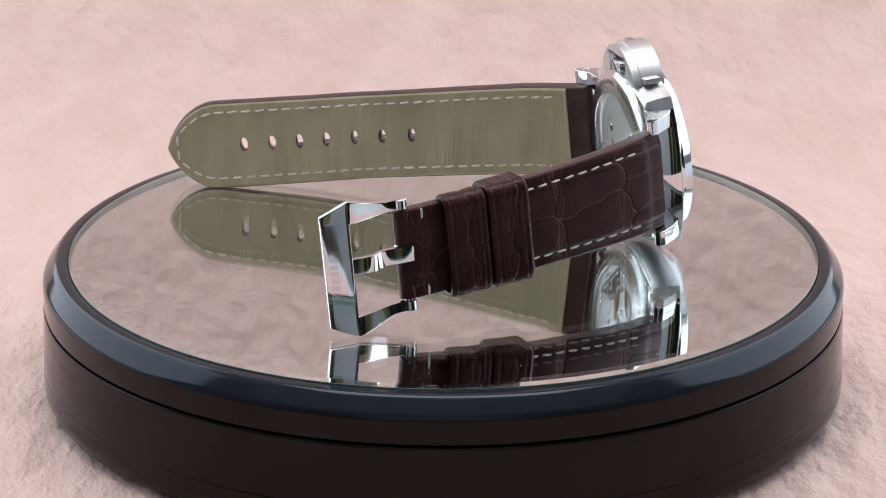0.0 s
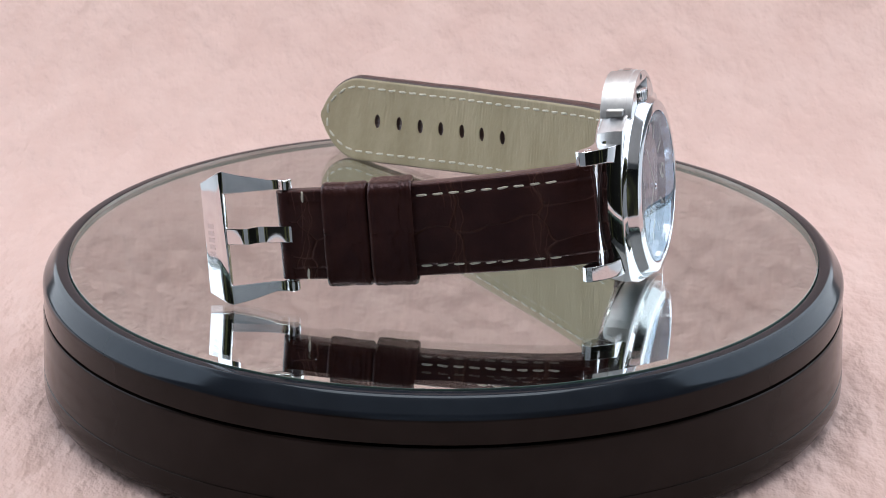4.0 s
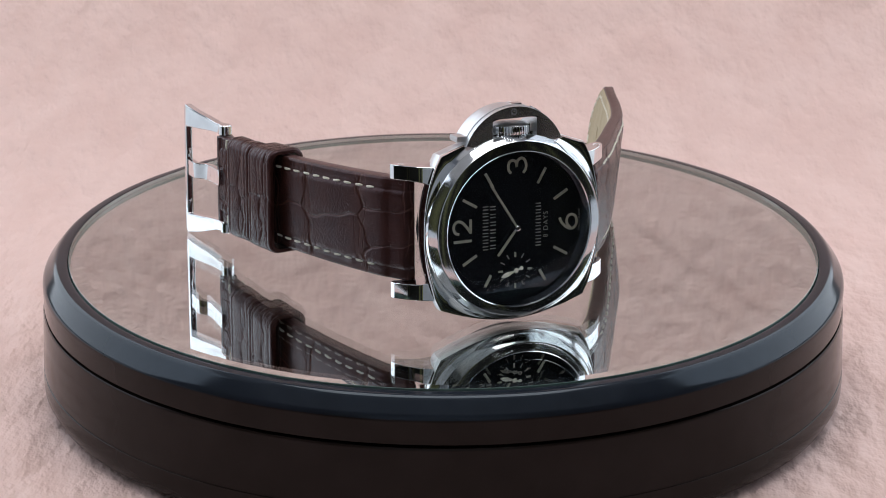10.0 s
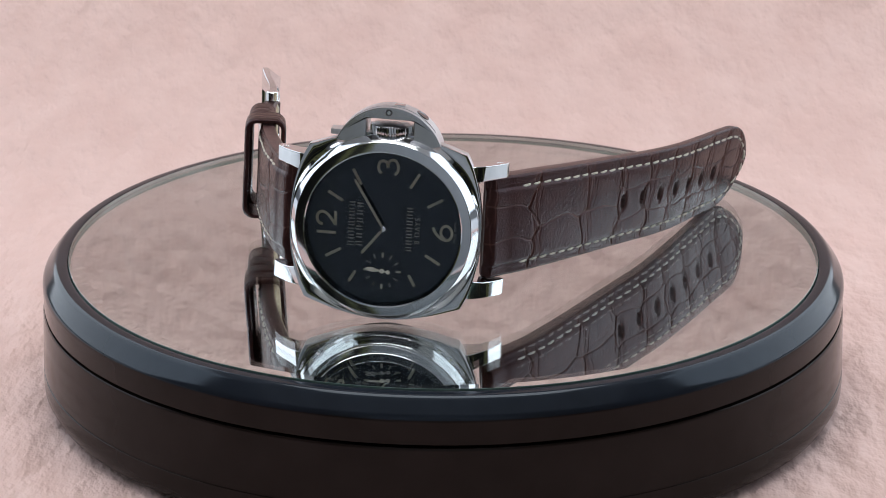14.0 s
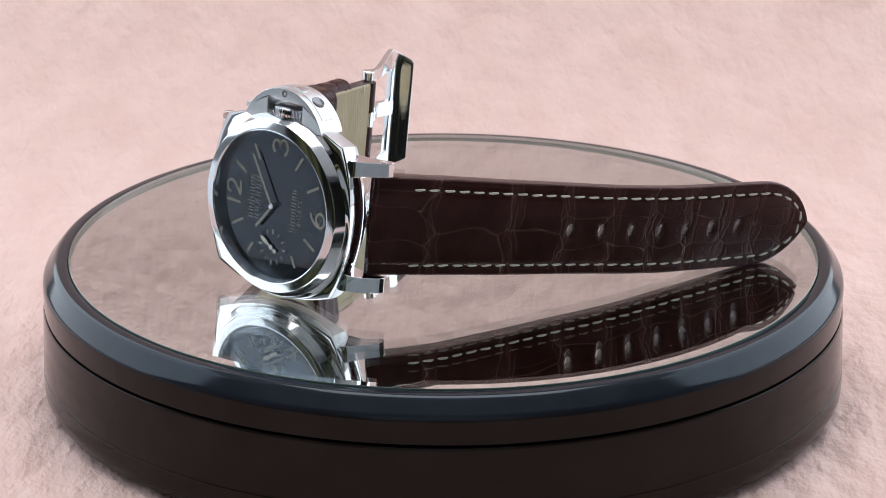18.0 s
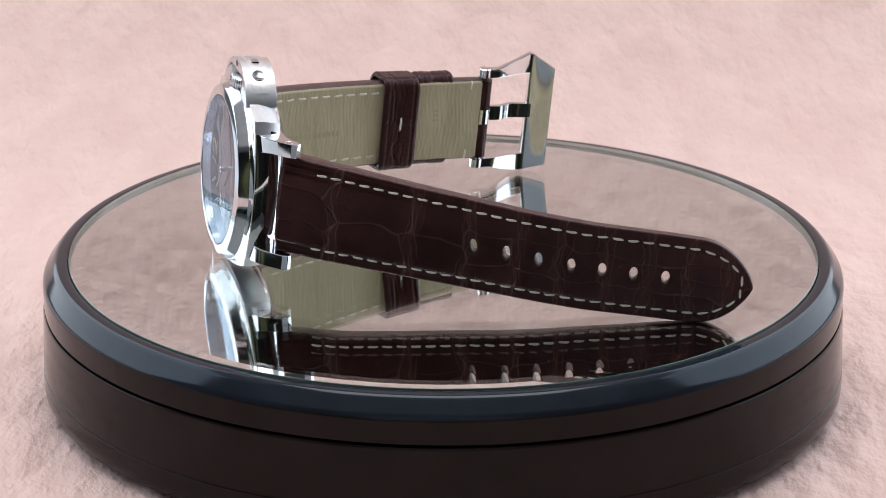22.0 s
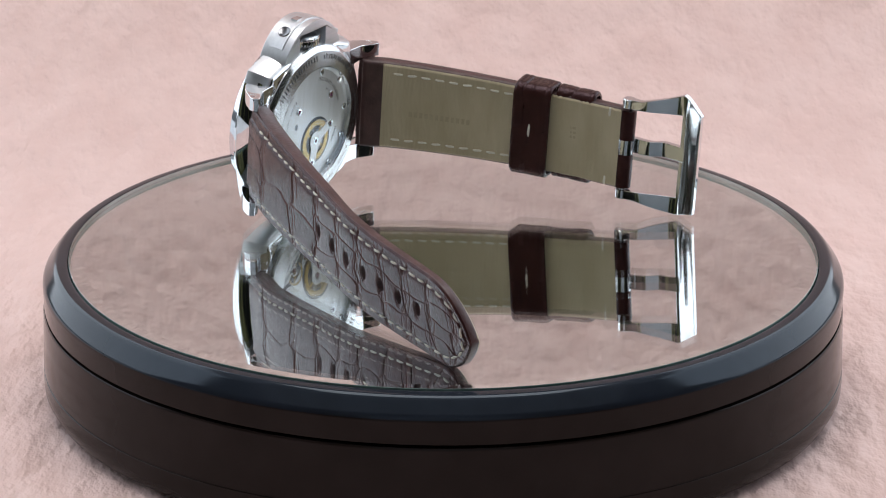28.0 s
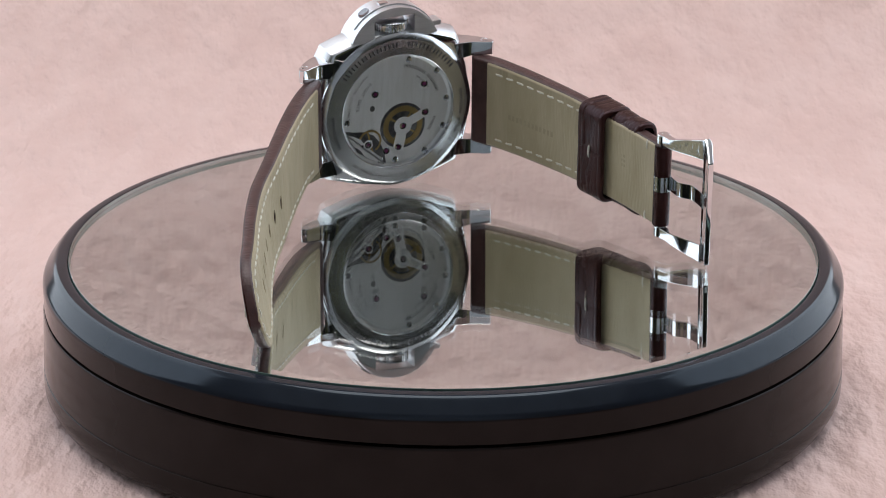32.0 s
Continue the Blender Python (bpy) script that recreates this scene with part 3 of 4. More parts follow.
    gap = [(15.0, -4.0), (12.6, -4.6), (9.6, -5.0), (6.6, -6.4), (4.6, -9.0), (3.4, -12.0), (3.0, -15.0)]
    plate("balance_recess_shade", gap + rim(-78.7, -15, 15.3), 9.28, 9.33, DARK_STEEL_AND_SHADE, "dark plate for a cut-out's shade")
    part("balance_wheel", lathe([(2.8, 9.4), (2.8, 9.5), (3.35, 9.5), (3.35, 9.4)], segs=56, at=(7.7, 0, -8.0), close=True), GOLD, movement, "gilt balance wheel", WM)
    plate("balance_spoke", lane((7.0, -11.0), (8.4, -5.0), 0.5), 9.4, 9.47, GOLD)
    cock = [(14.6, -5.0), (12.2, -5.9), (10.4, -7.0), (9.6, -8.2), (8.6, -7.3), (7.2, -7.6), (6.9, -9.2), (7.8, -10.2), (6.2, -11.6), (4.4, -13.2), (3.9, -15.0)]
    plate("balance_cock", cock + rim(-76, -19, 15.2), 9.52, 9.68, PLATE, "steel balance cock")
    # small dark plates paint the shade inside the openings and the drilled hole
    plate("cock_window_shade", [(9.4, -12.0), (11.6, -10.4), (12.4, -8.8), (11.6, -9.2), (10.4, -10.2)], 9.6, 9.69, DARK_STEEL_AND_SHADE, "dark plate for an opening's shade")
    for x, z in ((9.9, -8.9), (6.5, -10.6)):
        plate("regulator_slot_shade", [(x + 0.5, z + 0.3), (x - 0.1, z + 0.5), (x - 0.5, z - 0.3), (x + 0.1, z - 0.5)], 9.6, 9.69, DARK_STEEL_AND_SHADE)
    plate("drilled_hole_shade", [(6.9 + 0.75 * math.cos(a), 1.3 + 0.9 * math.sin(a)) for a in np.linspace(0, 2 * math.pi, 16, endpoint=False)], 9.2, 9.315, DARK_STEEL_AND_SHADE, "dark plate for a drilled hole's shade")
    for x, z in ((6.2, 5.5), (-8.1, 6.4), (-8.4, -1.9), (-1.9, -4.9), (3.0, -11.4), (-0.5, -10.8), (8.3, -8.8)):
        seat = part("jewel_seat", lathe([(0.55, 9.7), (0.95, 9.72), (1.05, 9.62), (1.05, 9.3)], segs=24, at=(x, 0, z)), STEEL, movement, "polished countersink", WM)
        part("jewel", lathe([(0, 9.74), (0.35, 9.73), (0.58, 9.66), (0.6, 9.3)], segs=20, at=(x, 0, z)), RUBY, seat, "small ruby", WM)
    for i, (x, z) in enumerate(((4.9, -13.7), (0.4, -14.4), (-14.6, 1.2), (14.4, -1.7), (-13.6, -6.6), (-8.2, -13.0), (-3.6, 14.0), (-11.8, 9.6))):
        screw = part("screw", lathe([(0, 9.62), (0.75, 9.62), (0.9, 9.54), (0.9, 9.3)], segs=24, at=(x, 0, z)), STEEL, movement, "slotted steel screw", WM)
        # a flat dark bar paints the shade in the screw's slot
        bm = bmesh.new()
        a = 0.6 + i * 1.1
        c, d = math.cos(a), math.sin(a)
        q = [(x + c * p * 0.72 - d * r * 0.12, 9.626, z + d * p * 0.72 + c * r * 0.12) for p, r in ((-1, -1), (1, -1), (1, 1), (-1, 1))]
        bm.faces.new([bm.verts.new(v2) for v2 in q])
        part("slot", bm, DARK_STEEL_AND_SHADE, screw, "", WM)


# ---- straps ----


def scales(s, w, rows, seed):
    """Height of an alligator hide over (s, w) in mm: rounded scales with creases between them."""
    rng = np.random.RandomState(seed)
    seeds = []
    for s0, s1, count, wide in rows:
        for i in range(count):
            seeds.append(((s0 + s1) / 2 + rng.uniform(-1.8, 1.8), wide * ((i + 0.5) / count - 0.5) * 2 + rng.uniform(-1.6, 1.6), s1 - s0, 2 * wide / count))
    seeds = np.array(seeds)
    bend = 0.7 * np.sin(w * 0.4 + s * 0.17 + seed) + 0.4 * np.sin(s * 0.63 + w * 0.7) 
    sway = 0.7 * np.sin(s * 0.31 + seed) + 0.35 * np.sin(w * 0.8 - s * 0.5) 
    best = np.full(s.shape, 1e9)
    nxt = np.full(s.shape, 1e9)
    for a, b, ls, lw in seeds:
        d = (np.abs((s + bend - a) / ls) ** 2.6 + np.abs((w + sway - b) / lw) ** 2.6) ** (1 / 2.6)
        nxt = np.minimum(nxt, np.maximum(best, d))
        best = np.minimum(best, d)
    edge = nxt - best
    groove = np.clip(edge / 0.055, 0, 1)
    groove = groove * groove * (3 - 2 * groove)
    # bands of fine creases that fan across the strap where the rows meet
    cross = np.zeros(s.shape)
    soft = np.zeros(s.shape)
    for s0, s1, count, wide in rows:
        wob = 0.6 * np.sin(w * 0.22 + s0) + 0.15 * np.sin(w * 0.9 + 2 * s0)
        soft = np.maximum(soft, np.exp(-((s - s0 - wob) / 1.5) ** 2))
        for k in range(7):
            tilt = 0.16 * math.sin(2.1 * k + s0)
            line = s - s0 - wob + (k - 3) * 0.55 + tilt * w + 0.25 * np.sin(w * (0.25 + 0.05 * k) + k * 2 + s0) + 0.12 * np.sin(w * (1.1 + 0.13 * k) + k)
            show = np.clip(1.3 * np.sin(w * 0.33 + 2.3 * k + 1.7 * s0) - 0.1, 0, 1)
            cross = np.maximum(cross, np.exp(-(line / 0.14) ** 2) * show)
    # lengthwise hairlines over the scales
    hair = np.zeros(s.shape)
    for k in range(9):
        line = w - (k - 4) * 2.6 - 0.8 * np.sin(s * 0.13 + 1.9 * k + seed) - 0.2 * np.sin(s * 0.9 + k)
        hair = np.maximum(hair, np.exp(-(line / 0.14) ** 2) * np.clip(np.sin(s * 0.21 + 2.7 * k + seed) - 0.35, 0, 1))
    h = -0.26 * (1 - groove) - 0.42 * np.clip(best - 0.2, 0, 1) ** 1.5 - 0.12 * cross - 0.07 * soft - 0.04 * hair
    return h, np.clip(0.6 * (1 - groove) + 0.55 * cross + 0.15 * soft, 0, 1)


def strap(root, name, side, outer, rows, length_rows, seed, tip, holes, label):
    """A padded leather strap: outer is the plan of its outer face; side is -1 towards twelve, 1 towards six."""
    ns, nw = 820, 148
    path, length = spline(outer, ns)
    s = np.linspace(0, length, ns + 1)
    tang = np.gradient(path, axis=0)
    tang /= np.linalg.norm(tang, axis=1)[:, None]
    inward = np.stack([tang[:, 1] * -side, tang[:, 0] * side], 1)
    u = s / length
    half = 12.45 - (0.9 if tip else 1.2) * np.clip(s / 60, 0, 1)
    if tip:
        k = np.clip((s - (length - 15)) / 15, 0, 1)
        half = half * np.maximum(1 - k ** 2.25, 0.0012) ** 0.76
    thick = np.interp(s, *length_rows)
    drop = -1.8 * np.clip((s - 20) / 60, 0, 1) if tip else -0.5 * u
    q = np.linspace(-1, 1, nw + 1)
    S, Q = np.meshgrid(s, q, indexing="ij")
    Wd = Q * half[:, None]
    h, crease = scales(S, Wd, rows, seed)
    # flat margin outside the seam, padding inside it
    inset = half[:, None] - np.abs(Wd)
    pad = np.clip((inset - 1.2) / 3.2, 0, 1)
    pad = pad * pad * (3 - 2 * pad)
    lift = -0.75 * (1 - pad) * np.clip(1.4 - u[:, None], 0, 1) + h * np.clip(inset / 2.0, 0.25, 1)
    lift -= 0.5 * np.clip(1 - inset / 0.7, 0, 1) ** 2
    seam = np.exp(-((inset - 2.75) / 0.36) ** 2)
    lift -= 0.2 * seam
    start = np.clip(1 - S / 2.2, 0, 1) ** 2
    lift -= 1.9 * start
    lift += np.random.RandomState(seed + 5).normal(0, 0.006, lift.shape)
    Z = drop[:, None] + Wd
    ox = path[:, 0][:, None] - inward[:, 0][:, None] * lift
    oy = path[:, 1][:, None] - inward[:, 1][:, None] * lift
    # the strap leans out a little towards its upper edge
    lean = (0.21 if tip else 0.0) * np.clip((s - 18) / 95, 0, 1)[:, None] * Wd
    ox, oy = ox - inward[:, 0][:, None] * lean, oy - inward[:, 1][:, None] * lean
    back = -lean + thick[:, None] - 0.5 * np.clip(1 - inset / 0.8, 0, 1) ** 2 - 1.6 * start
    ix = path[:, 0][:, None] + inward[:, 0][:, None] * back
    iy = path[:, 1][:, None] + inward[:, 1][:, None] * back
    # oval holes: grid points near the rim slide onto it, the faces inside go
    gone = np.zeros((ns, nw), bool)
    for hy in holes:
        hs = float(np.interp(hy, path[:, 1], s))
        ds, dw = S - hs, Z - drop[:, None]
        r = np.sqrt((ds / 1.04) ** 2 + (dw / 1.95) ** 2)
        inside = r < 1
        cell = inside[:-1, :-1] & inside[1:, :-1] & inside[:-1, 1:] & inside[1:, 1:]
        gone |= cell
        rim = np.zeros(S.shape, bool)
        for a, b in ((0, 0), (1, 0), (0, 1), (1, 1)):
            rim[a:ns + a, b:nw + b] |= cell
        keep = np.zeros(S.shape, bool)
        for a, b in ((0, 0), (1, 0), (0, 1), (1, 1)):
            keep[a:ns + a, b:nw + b] |= ~cell
        rim &= keep
        f = np.where(rim, 1 / np.maximum(r, 1e-3), 1)
        ns_ = hs + ds * f
        nz_ = dw * f
        ox = np.where(rim, ox + np.interp(ns_, s, path[:, 0]) - np.interp(S, s, path[:, 0]), ox)
        oy = np.where(rim, oy + np.interp(ns_, s, path[:, 1]) - np.interp(S, s, path[:, 1]), oy)
        ix = np.where(rim, ix + np.interp(ns_, s, path[:, 0]) - np.interp(S, s, path[:, 0]), ix)
        iy = np.where(rim, iy + np.interp(ns_, s, path[:, 1]) - np.interp(S, s, path[:, 1]), iy)
        Z = np.where(rim, Z + nz_ - dw, Z)
        press = np.exp(-(np.clip(r - 1, 0, 9) / 0.35) ** 2) * 0.22
        ox += inward[:, 0][:, None] * press
        oy += inward[:, 1][:, None] * press
    n_out = (ns + 1) * (nw + 1)
    verts = np.concatenate([np.stack([ox, oy, Z], -1).reshape(-1, 3), np.stack([ix, iy, Z], -1).reshape(-1, 3)])
    idx = np.arange(n_out).reshape(ns + 1, nw + 1)
    a, b, c, d = idx[:-1, :-1], idx[1:, :-1], idx[1:, 1:], idx[:-1, 1:]
    quads = np.stack([a, b, c, d], -1)[~gone]
    faces = quads.tolist() + (quads[:, ::-1] + n_out).tolist()
    mats = [0] * len(quads) + [1] * len(quads)
    border = {}
    for f in quads.tolist():
        for i in range(4):
            e = (f[i], f[(i + 1) % 4])
            if (e[1], e[0]) in border:
                del border[(e[1], e[0])]
            else:
                border[e] = 1
    for e in border:
        faces.append((e[1], e[0], e[0] + n_out, e[1] + n_out))
        mats.append(1)
    me = bpy.data.meshes.new(name)
    me.from_pydata((verts).tolist(), [], faces)
    me.transform(WM)
    me.polygons.foreach_set("material_index", mats)
    me.polygons.foreach_set("use_smooth", [True] * len(faces))
    me.materials.append(LEATHER)
    me.materials.append(LEATHER_EDGE)
    mark = me.attributes.new("crease", "FLOAT", "POINT")
    mark.data.foreach_set("value", np.concatenate([crease.ravel(), np.zeros(n_out)]).astype(np.float32))
    me.validate()
    body = new(name, me)
    body.parent = root
    tagged(body, label)
    # lining: a thin sheet on the inner face
    first = int(np.searchsorted(s, 6.8))
    lx, ly = ix + inward[:, 0][:, None] * 0.22, iy + inward[:, 1][:, None] * 0.22
    lz = drop[:, None] + (Z - drop[:, None]) * np.where(half > 3, (half - 0.25) / half, 0.9)[:, None]
    wrinkle = 0.03 * np.sin(S * 5.2 + 2.6 * np.sin(Wd * 0.31 + 1.3 * np.sin(S * 0.17))) * np.sin(Wd * 0.23 + S * 0.37) * np.sin(S * 0.11 + 0.4)
    lx, ly = lx + inward[:, 0][:, None] * wrinkle, ly + inward[:, 1][:, None] * wrinkle
    base = np.stack([ix - inward[:, 0][:, None] * 0.05, iy - inward[:, 1][:, None] * 0.05, lz], -1).reshape(-1, 3)
    sheet = np.stack([lx, ly, lz], -1).reshape(-1, 3)
    mask = ~gone
    mask[:first] = False
    if tip:
        mask[-2:] = False
    q2 = np.stack([a, b, c, d], -1)[mask]
    f2 = q2[:, ::-1].tolist()
    border = {}
    for f in q2.tolist():
        for i in range(4):
            e = (f[i], f[(i + 1) % 4])
            if (e[1], e[0]) in border:
                del border[(e[1], e[0])]
            else:
                border[e] = 1
    f2 += [(e[0], e[1], e[1] + n_out, e[0] + n_out) for e in border]
    me = bpy.data.meshes.new("lining")
    me.from_pydata(np.concatenate([sheet, base]).tolist(), [], f2)
    me.transform(WM)
    me.polygons.foreach_set("use_smooth", [True] * len(f2))
    me.materials.append(LINING)
    me.validate()
    ling = new("lining", me)
    ling.parent = body
    tagged(ling, "olive-beige calf lining")
    info = dict(s=s, path=path, inward=inward, half=half, thick=thick, drop=drop, length=length, lift=lift, lean=0.21 if tip else 0.0, q=q, tang=tang)
    return body, info


def stitch_mesh():
    bm = bmesh.new()
    rows = []
    for t in np.linspace(-1, 1, 9):
        r = 0.29 * max(0.0, 1 - abs(t) ** 3) ** 0.5 + 0.04
        x = 1.42 * t
        rows.append([(x, 0.95 * r * math.cos(a) + 0.05 * math.sin(3 * t), 0.8 * r * math.sin(a) - 0.22 * t * t) for a in np.linspace(0, 2 * math.pi, 8, endpoint=False)])
    ring_of(bm, rows, cap=True)
    finish(bm, Matrix.Diagonal((MM, MM, MM, 1)), 2)
    me = bpy.data.meshes.new("stitch")
    bm.to_mesh(me)
    bm.free()
    me.materials.append(THREAD)
    return me


def sew(body, info, me, first, last, around, faces=(1, -1)):
    """Lay stitches along both edges of a strap, round the tip if asked, on the outer and the inner face."""
    s, half = info["s"], info["half"]
    line = []
    inset = 2.75
    if around:
        end = info["length"] - 2.9
        ss = np.linspace(first, end, 600)
        up = [(x, np.interp(x, s, half) - inset) for x in ss]
        up = [(x, max(w, 0.0)) for x, w in up]
        line = [up + [(x, -w) for x, w in up[::-1]]]
    else:
        ss = np.linspace(first, last, 400)
        line = [[(x, np.interp(x, s, half) - inset) for x in ss], [(x, -(np.interp(x, s, half) - inset)) for x in ss]]
    for pts in line:
        pts = np.array(pts)
        d = np.concatenate([[0], np.cumsum(np.linalg.norm(np.diff(pts, axis=0), axis=1))])
        count = int(d[-1] / 3.72)
        for i in range(count):
            m = (i + 0.5) / count * d[-1]
            p0, p1, p2 = [np.array([np.interp(v, d, pts[:, 0]), np.interp(v, d, pts[:, 1])]) for v in (m - 1, m, m + 1)]

            def place(p, face):
                x, y = np.interp(p[0], s, info["path"][:, 0]), np.interp(p[0], s, info["path"][:, 1])
                n = np.array([np.interp(p[0], s, info["inward"][:, 0]), np.interp(p[0], s, info["inward"][:, 1])])
                i0 = min(len(s) - 1, int(np.searchsorted(s, p[0])))
                w = np.interp(p[0], s, half)
                lift = np.interp(p[1] / max(w, 0.1), info["q"], info["lift"][i0])
                off = (-lift - 0.16) if face > 0 else np.interp(p[0], s, info["thick"]) + 0.3
                off -= info["lean"] * np.clip((p[0] - 18) / 95, 0, 1) * p[1]
                return Vector((x + n[0] * off, y + n[1] * off, np.interp(p[0], s, info["drop"]) + p[1])), Vector((n[0], n[1], 0)) * (-face)

            for face in faces:
                a, _ = place(p0, face)
                b, n = place(p1, face)
                c, _ = place(p2, face)
                if face > 0:
                    b = (a + b + c) / 3
                x = (c - a).normalized()
                z = (n - n.dot(x) * x).normalized()
                y = z.cross(x)
                m4 = Matrix(((x.x, y.x, z.x, 0), (x.y, y.y, z.y, 0), (x.z, y.z, z.z, 0), (0, 0, 0, 1)))
                at = WM @ b
                rot = WM_RIGID.to_3x3().to_4x4() @ m4
                shared("stitch", me, body, Matrix.Translation(at) @ rot @ pose(0, 0, 0, 0, 0, random.uniform(-4, 4)))


def keeper(root, info, s0, s1, inner_gap, label, outer_gap=1.5):
    """A leather loop round the strap between two lengths along it."""
    s = info["s"]
    bm = bmesh.new()
    sections = []
    steps = 34
    tiles = [(s0 - 3, s0 + 4.5, 2, 14), (s0 + 4.5, s1 + 3, 2, 14), ]
    for k, sv in enumerate(np.linspace(s0, s1, steps)):
        e = min(k, steps - 1 - k)
        round_off = (0.4, 0.15, 0.04)[e] if e < 3 else 0.0
        x, y = np.interp(sv, s, info["path"][:, 0]), np.interp(sv, s, info["path"][:, 1])
        n = np.array([np.interp(sv, s, info["inward"][:, 0]), np.interp(sv, s, info["inward"][:, 1])])
        th, w, dz = np.interp(sv, s, info["thick"]), np.interp(sv, s, info["half"]), np.interp(sv, s, info["drop"])
        fold = -0.16 * math.exp(-((k - 5) / 0.9) ** 2) - 0.16 * math.exp(-((k - steps + 6) / 0.9) ** 2)
        loop = []
        for shell in (0, 1):
            grow = (1.35 - round_off) if shell == 0 else 0.1
            lo, hi, hw = -outer_gap + 1.35 - grow - 0.1, th + inner_gap + grow, w + 0.4 + grow
            r = 3.0 if shell == 0 else 1.9
            pts, nor = [], []
            corners = ((hi - r, hw - r, 0), (lo + r, hw - r, 90), (lo + r, -hw + r, 180), (hi - r, -hw + r, 270))
            for c, (cx, cz, a0) in enumerate(corners):
                for da in np.linspace(0, 90, 7):
                    a = math.radians(a0 + da)
                    pts.append((cx + r * math.cos(a), cz + r * math.sin(a)))
                    nor.append((math.cos(a), math.sin(a)))
                p, q = pts[-1], None
                nx, nz, na = corners[(c + 1) % 4]
                q = (nx + r * math.cos(math.radians(na)), nz + r * math.sin(math.radians(na)))
                for t in np.linspace(0, 1, 42 if c in (1, 3) else 8)[1:-1]:
                    pts.append((p[0] + (q[0] - p[0]) * t, p[1] + (q[1] - p[1]) * t))
                    nor.append(nor[-1])
            if shell == 0:
                pz = np.array([p[1] for p in pts])
                h, _ = scales(np.full(pz.shape, sv), pz, tiles, int(s0))
                pts = [(p[0] + m[0] * (v * 1.1 + fold), p[1] + m[1] * (v * 1.1 + fold)) for p, m, v in zip(pts, nor, h)]
            loop.append([(x + n[0] * o, y + n[1] * o, dz + z) for o, z in pts])
        sections.append(loop)
    outer = [sec[0] for sec in sections]
    inner = [sec[1] for sec in sections]
    ring_of(bm, outer + inner[::-1] + [outer[0]])
    bmesh.ops.remove_doubles(bm, verts=bm.verts, dist=1e-5)
    return part("keeper", bm, LEATHER, root, label, WM, 0.8)


def buckle(root):
    ys = np.concatenate([np.linspace(79.2, 94.0, 13), np.linspace(94.4, 101.0, 7)])

    def mid(y):
        return float(np.interp(y, [79, 82, 85, 88, 91, 94, 95.5, 97, 101], [-43.2, -43.3, -43.9, -45.2, -46.7, -47.9, -47.9, -47.4, -45.6]))

    def thick(y):
        return float(np.interp(y, [79, 83, 90, 95, 101], [1.25, 1.0, 0.9, 0.9, 0.75]))

    def top(y, sgn=1):
        return float(np.interp(y, [79, 81, 84, 90, 94.6, 101.0], [14.0, 14.2, 14.1, 15.8, 17.4 if sgn > 0 else 16.6, 13.7 if sgn > 0 else 14.2]))

    bm = bmesh.new()
    zc = -0.6

    vs = {}

    def vert(y, z, k):
        key = (round(y, 3), round(z, 3), k)
        if key not in vs:
            vs[key] = bm.verts.new((mid(y) + (-thick(y) if k else thick(y)), y, z + zc))
        return vs[key]

    for y0, y1 in zip(ys, ys[1:]):
        for sgn in (1, -1):
            if y1 < 94.2:
                lanes = [(11.4 + (y0 - 79.2) / 90, 11.4 + (y1 - 79.2) / 90), (top(y0, sgn), top(y1, sgn))]
            elif y0 < 94.2:
                lanes = [(11.4 + (y0 - 79.2) / 90, 11.4 + (94.0 - 79.2) / 90), (top(y0, sgn), top(y1, sgn))]
            else:
                lanes = [(0, 0), (11.4 + (94.0 - 79.2) / 90,) * 2, (top(y0, sgn), top(y1, sgn))]
            for (a0, a1), (b0, b1) in zip(lanes, lanes[1:]):
                for k in (0, 1):
                    bm.faces.new((vert(y0, sgn * a0, k), vert(y1, sgn * a1, k), vert(y1, sgn * b1, k), vert(y0, sgn * b0, k)))
    rev = {v: k for k, v in vs.items()}
    for e in [e for e in bm.edges if len(e.link_faces) == 1]:
        (ya, za, ka), (yb, zb, kb) = rev[e.verts[0]], rev[e.verts[1]]
        if ka == 0 and kb == 0:
            bm.faces.new((e.verts[0], e.verts[1], vs[(yb, zb, 1)], vs[(ya, za, 1)]))
    bmesh.ops.recalc_face_normals(bm, faces=bm.faces)
    edges = [e for e in bm.edges if len(e.link_faces) == 2 and e.calc_face_angle(0) > 0.9]
    bmesh.ops.bevel(bm, geom=edges, offset=0.3, segments=2, affect="EDGES", profile=0.5, clamp_overlap=True)
    thing = new("buckle")
    thing.parent = root
    tagged(thing, "polished steel pin buckle")
    part("buckle_frame", bm, STEEL, thing, "polished angular frame", WM, 0.5)
    part("pin_bar", lathe([(0, -13.9), (0.9, -13.9), (1.15, -13.7), (1.15, 13.7), (0.9, 13.9), (0, 13.9)], "z", 24, (-43.2, 80.4, zc)), STEEL, thing, "", WM)
    for sgn in (1, -1):
        rounds = [(0.35, 13.75), (0.5, 14.12), (1.45, 14.12), (1.7, 13.9), (1.7, 11.7), (1.5, 11.5), (0.8, 11.5)]
        part("hinge_knuckle", lathe([(r, sgn * h) for r, h in rounds], "z", 28, (-43.25, 80.3, zc)), STEEL, thing, "rounded end of the buckle's arm", WM, 0.5)
    # tang: a strip that bends from the bar to the frame
    prof, _ = spline([(78.6, -45.9), (80.5, -46.1), (86.0, -46.3), (88.2, -47.6), (90, -48.6), (96.2, -48.4)], 24)
    bm = bmesh.new()
    rows = []
    for i, (y, x) in enumerate(prof):
        w = 2.05
        rows.append([(x, y, -w + 0.2), (x, y, w + 0.2), (x + 1.5, y, w + 0.2), (x + 1.5, y, -w + 0.2)])
    ring_of(bm, rows, cap=True)
    bmesh.ops.recalc_face_normals(bm, faces=bm.faces)
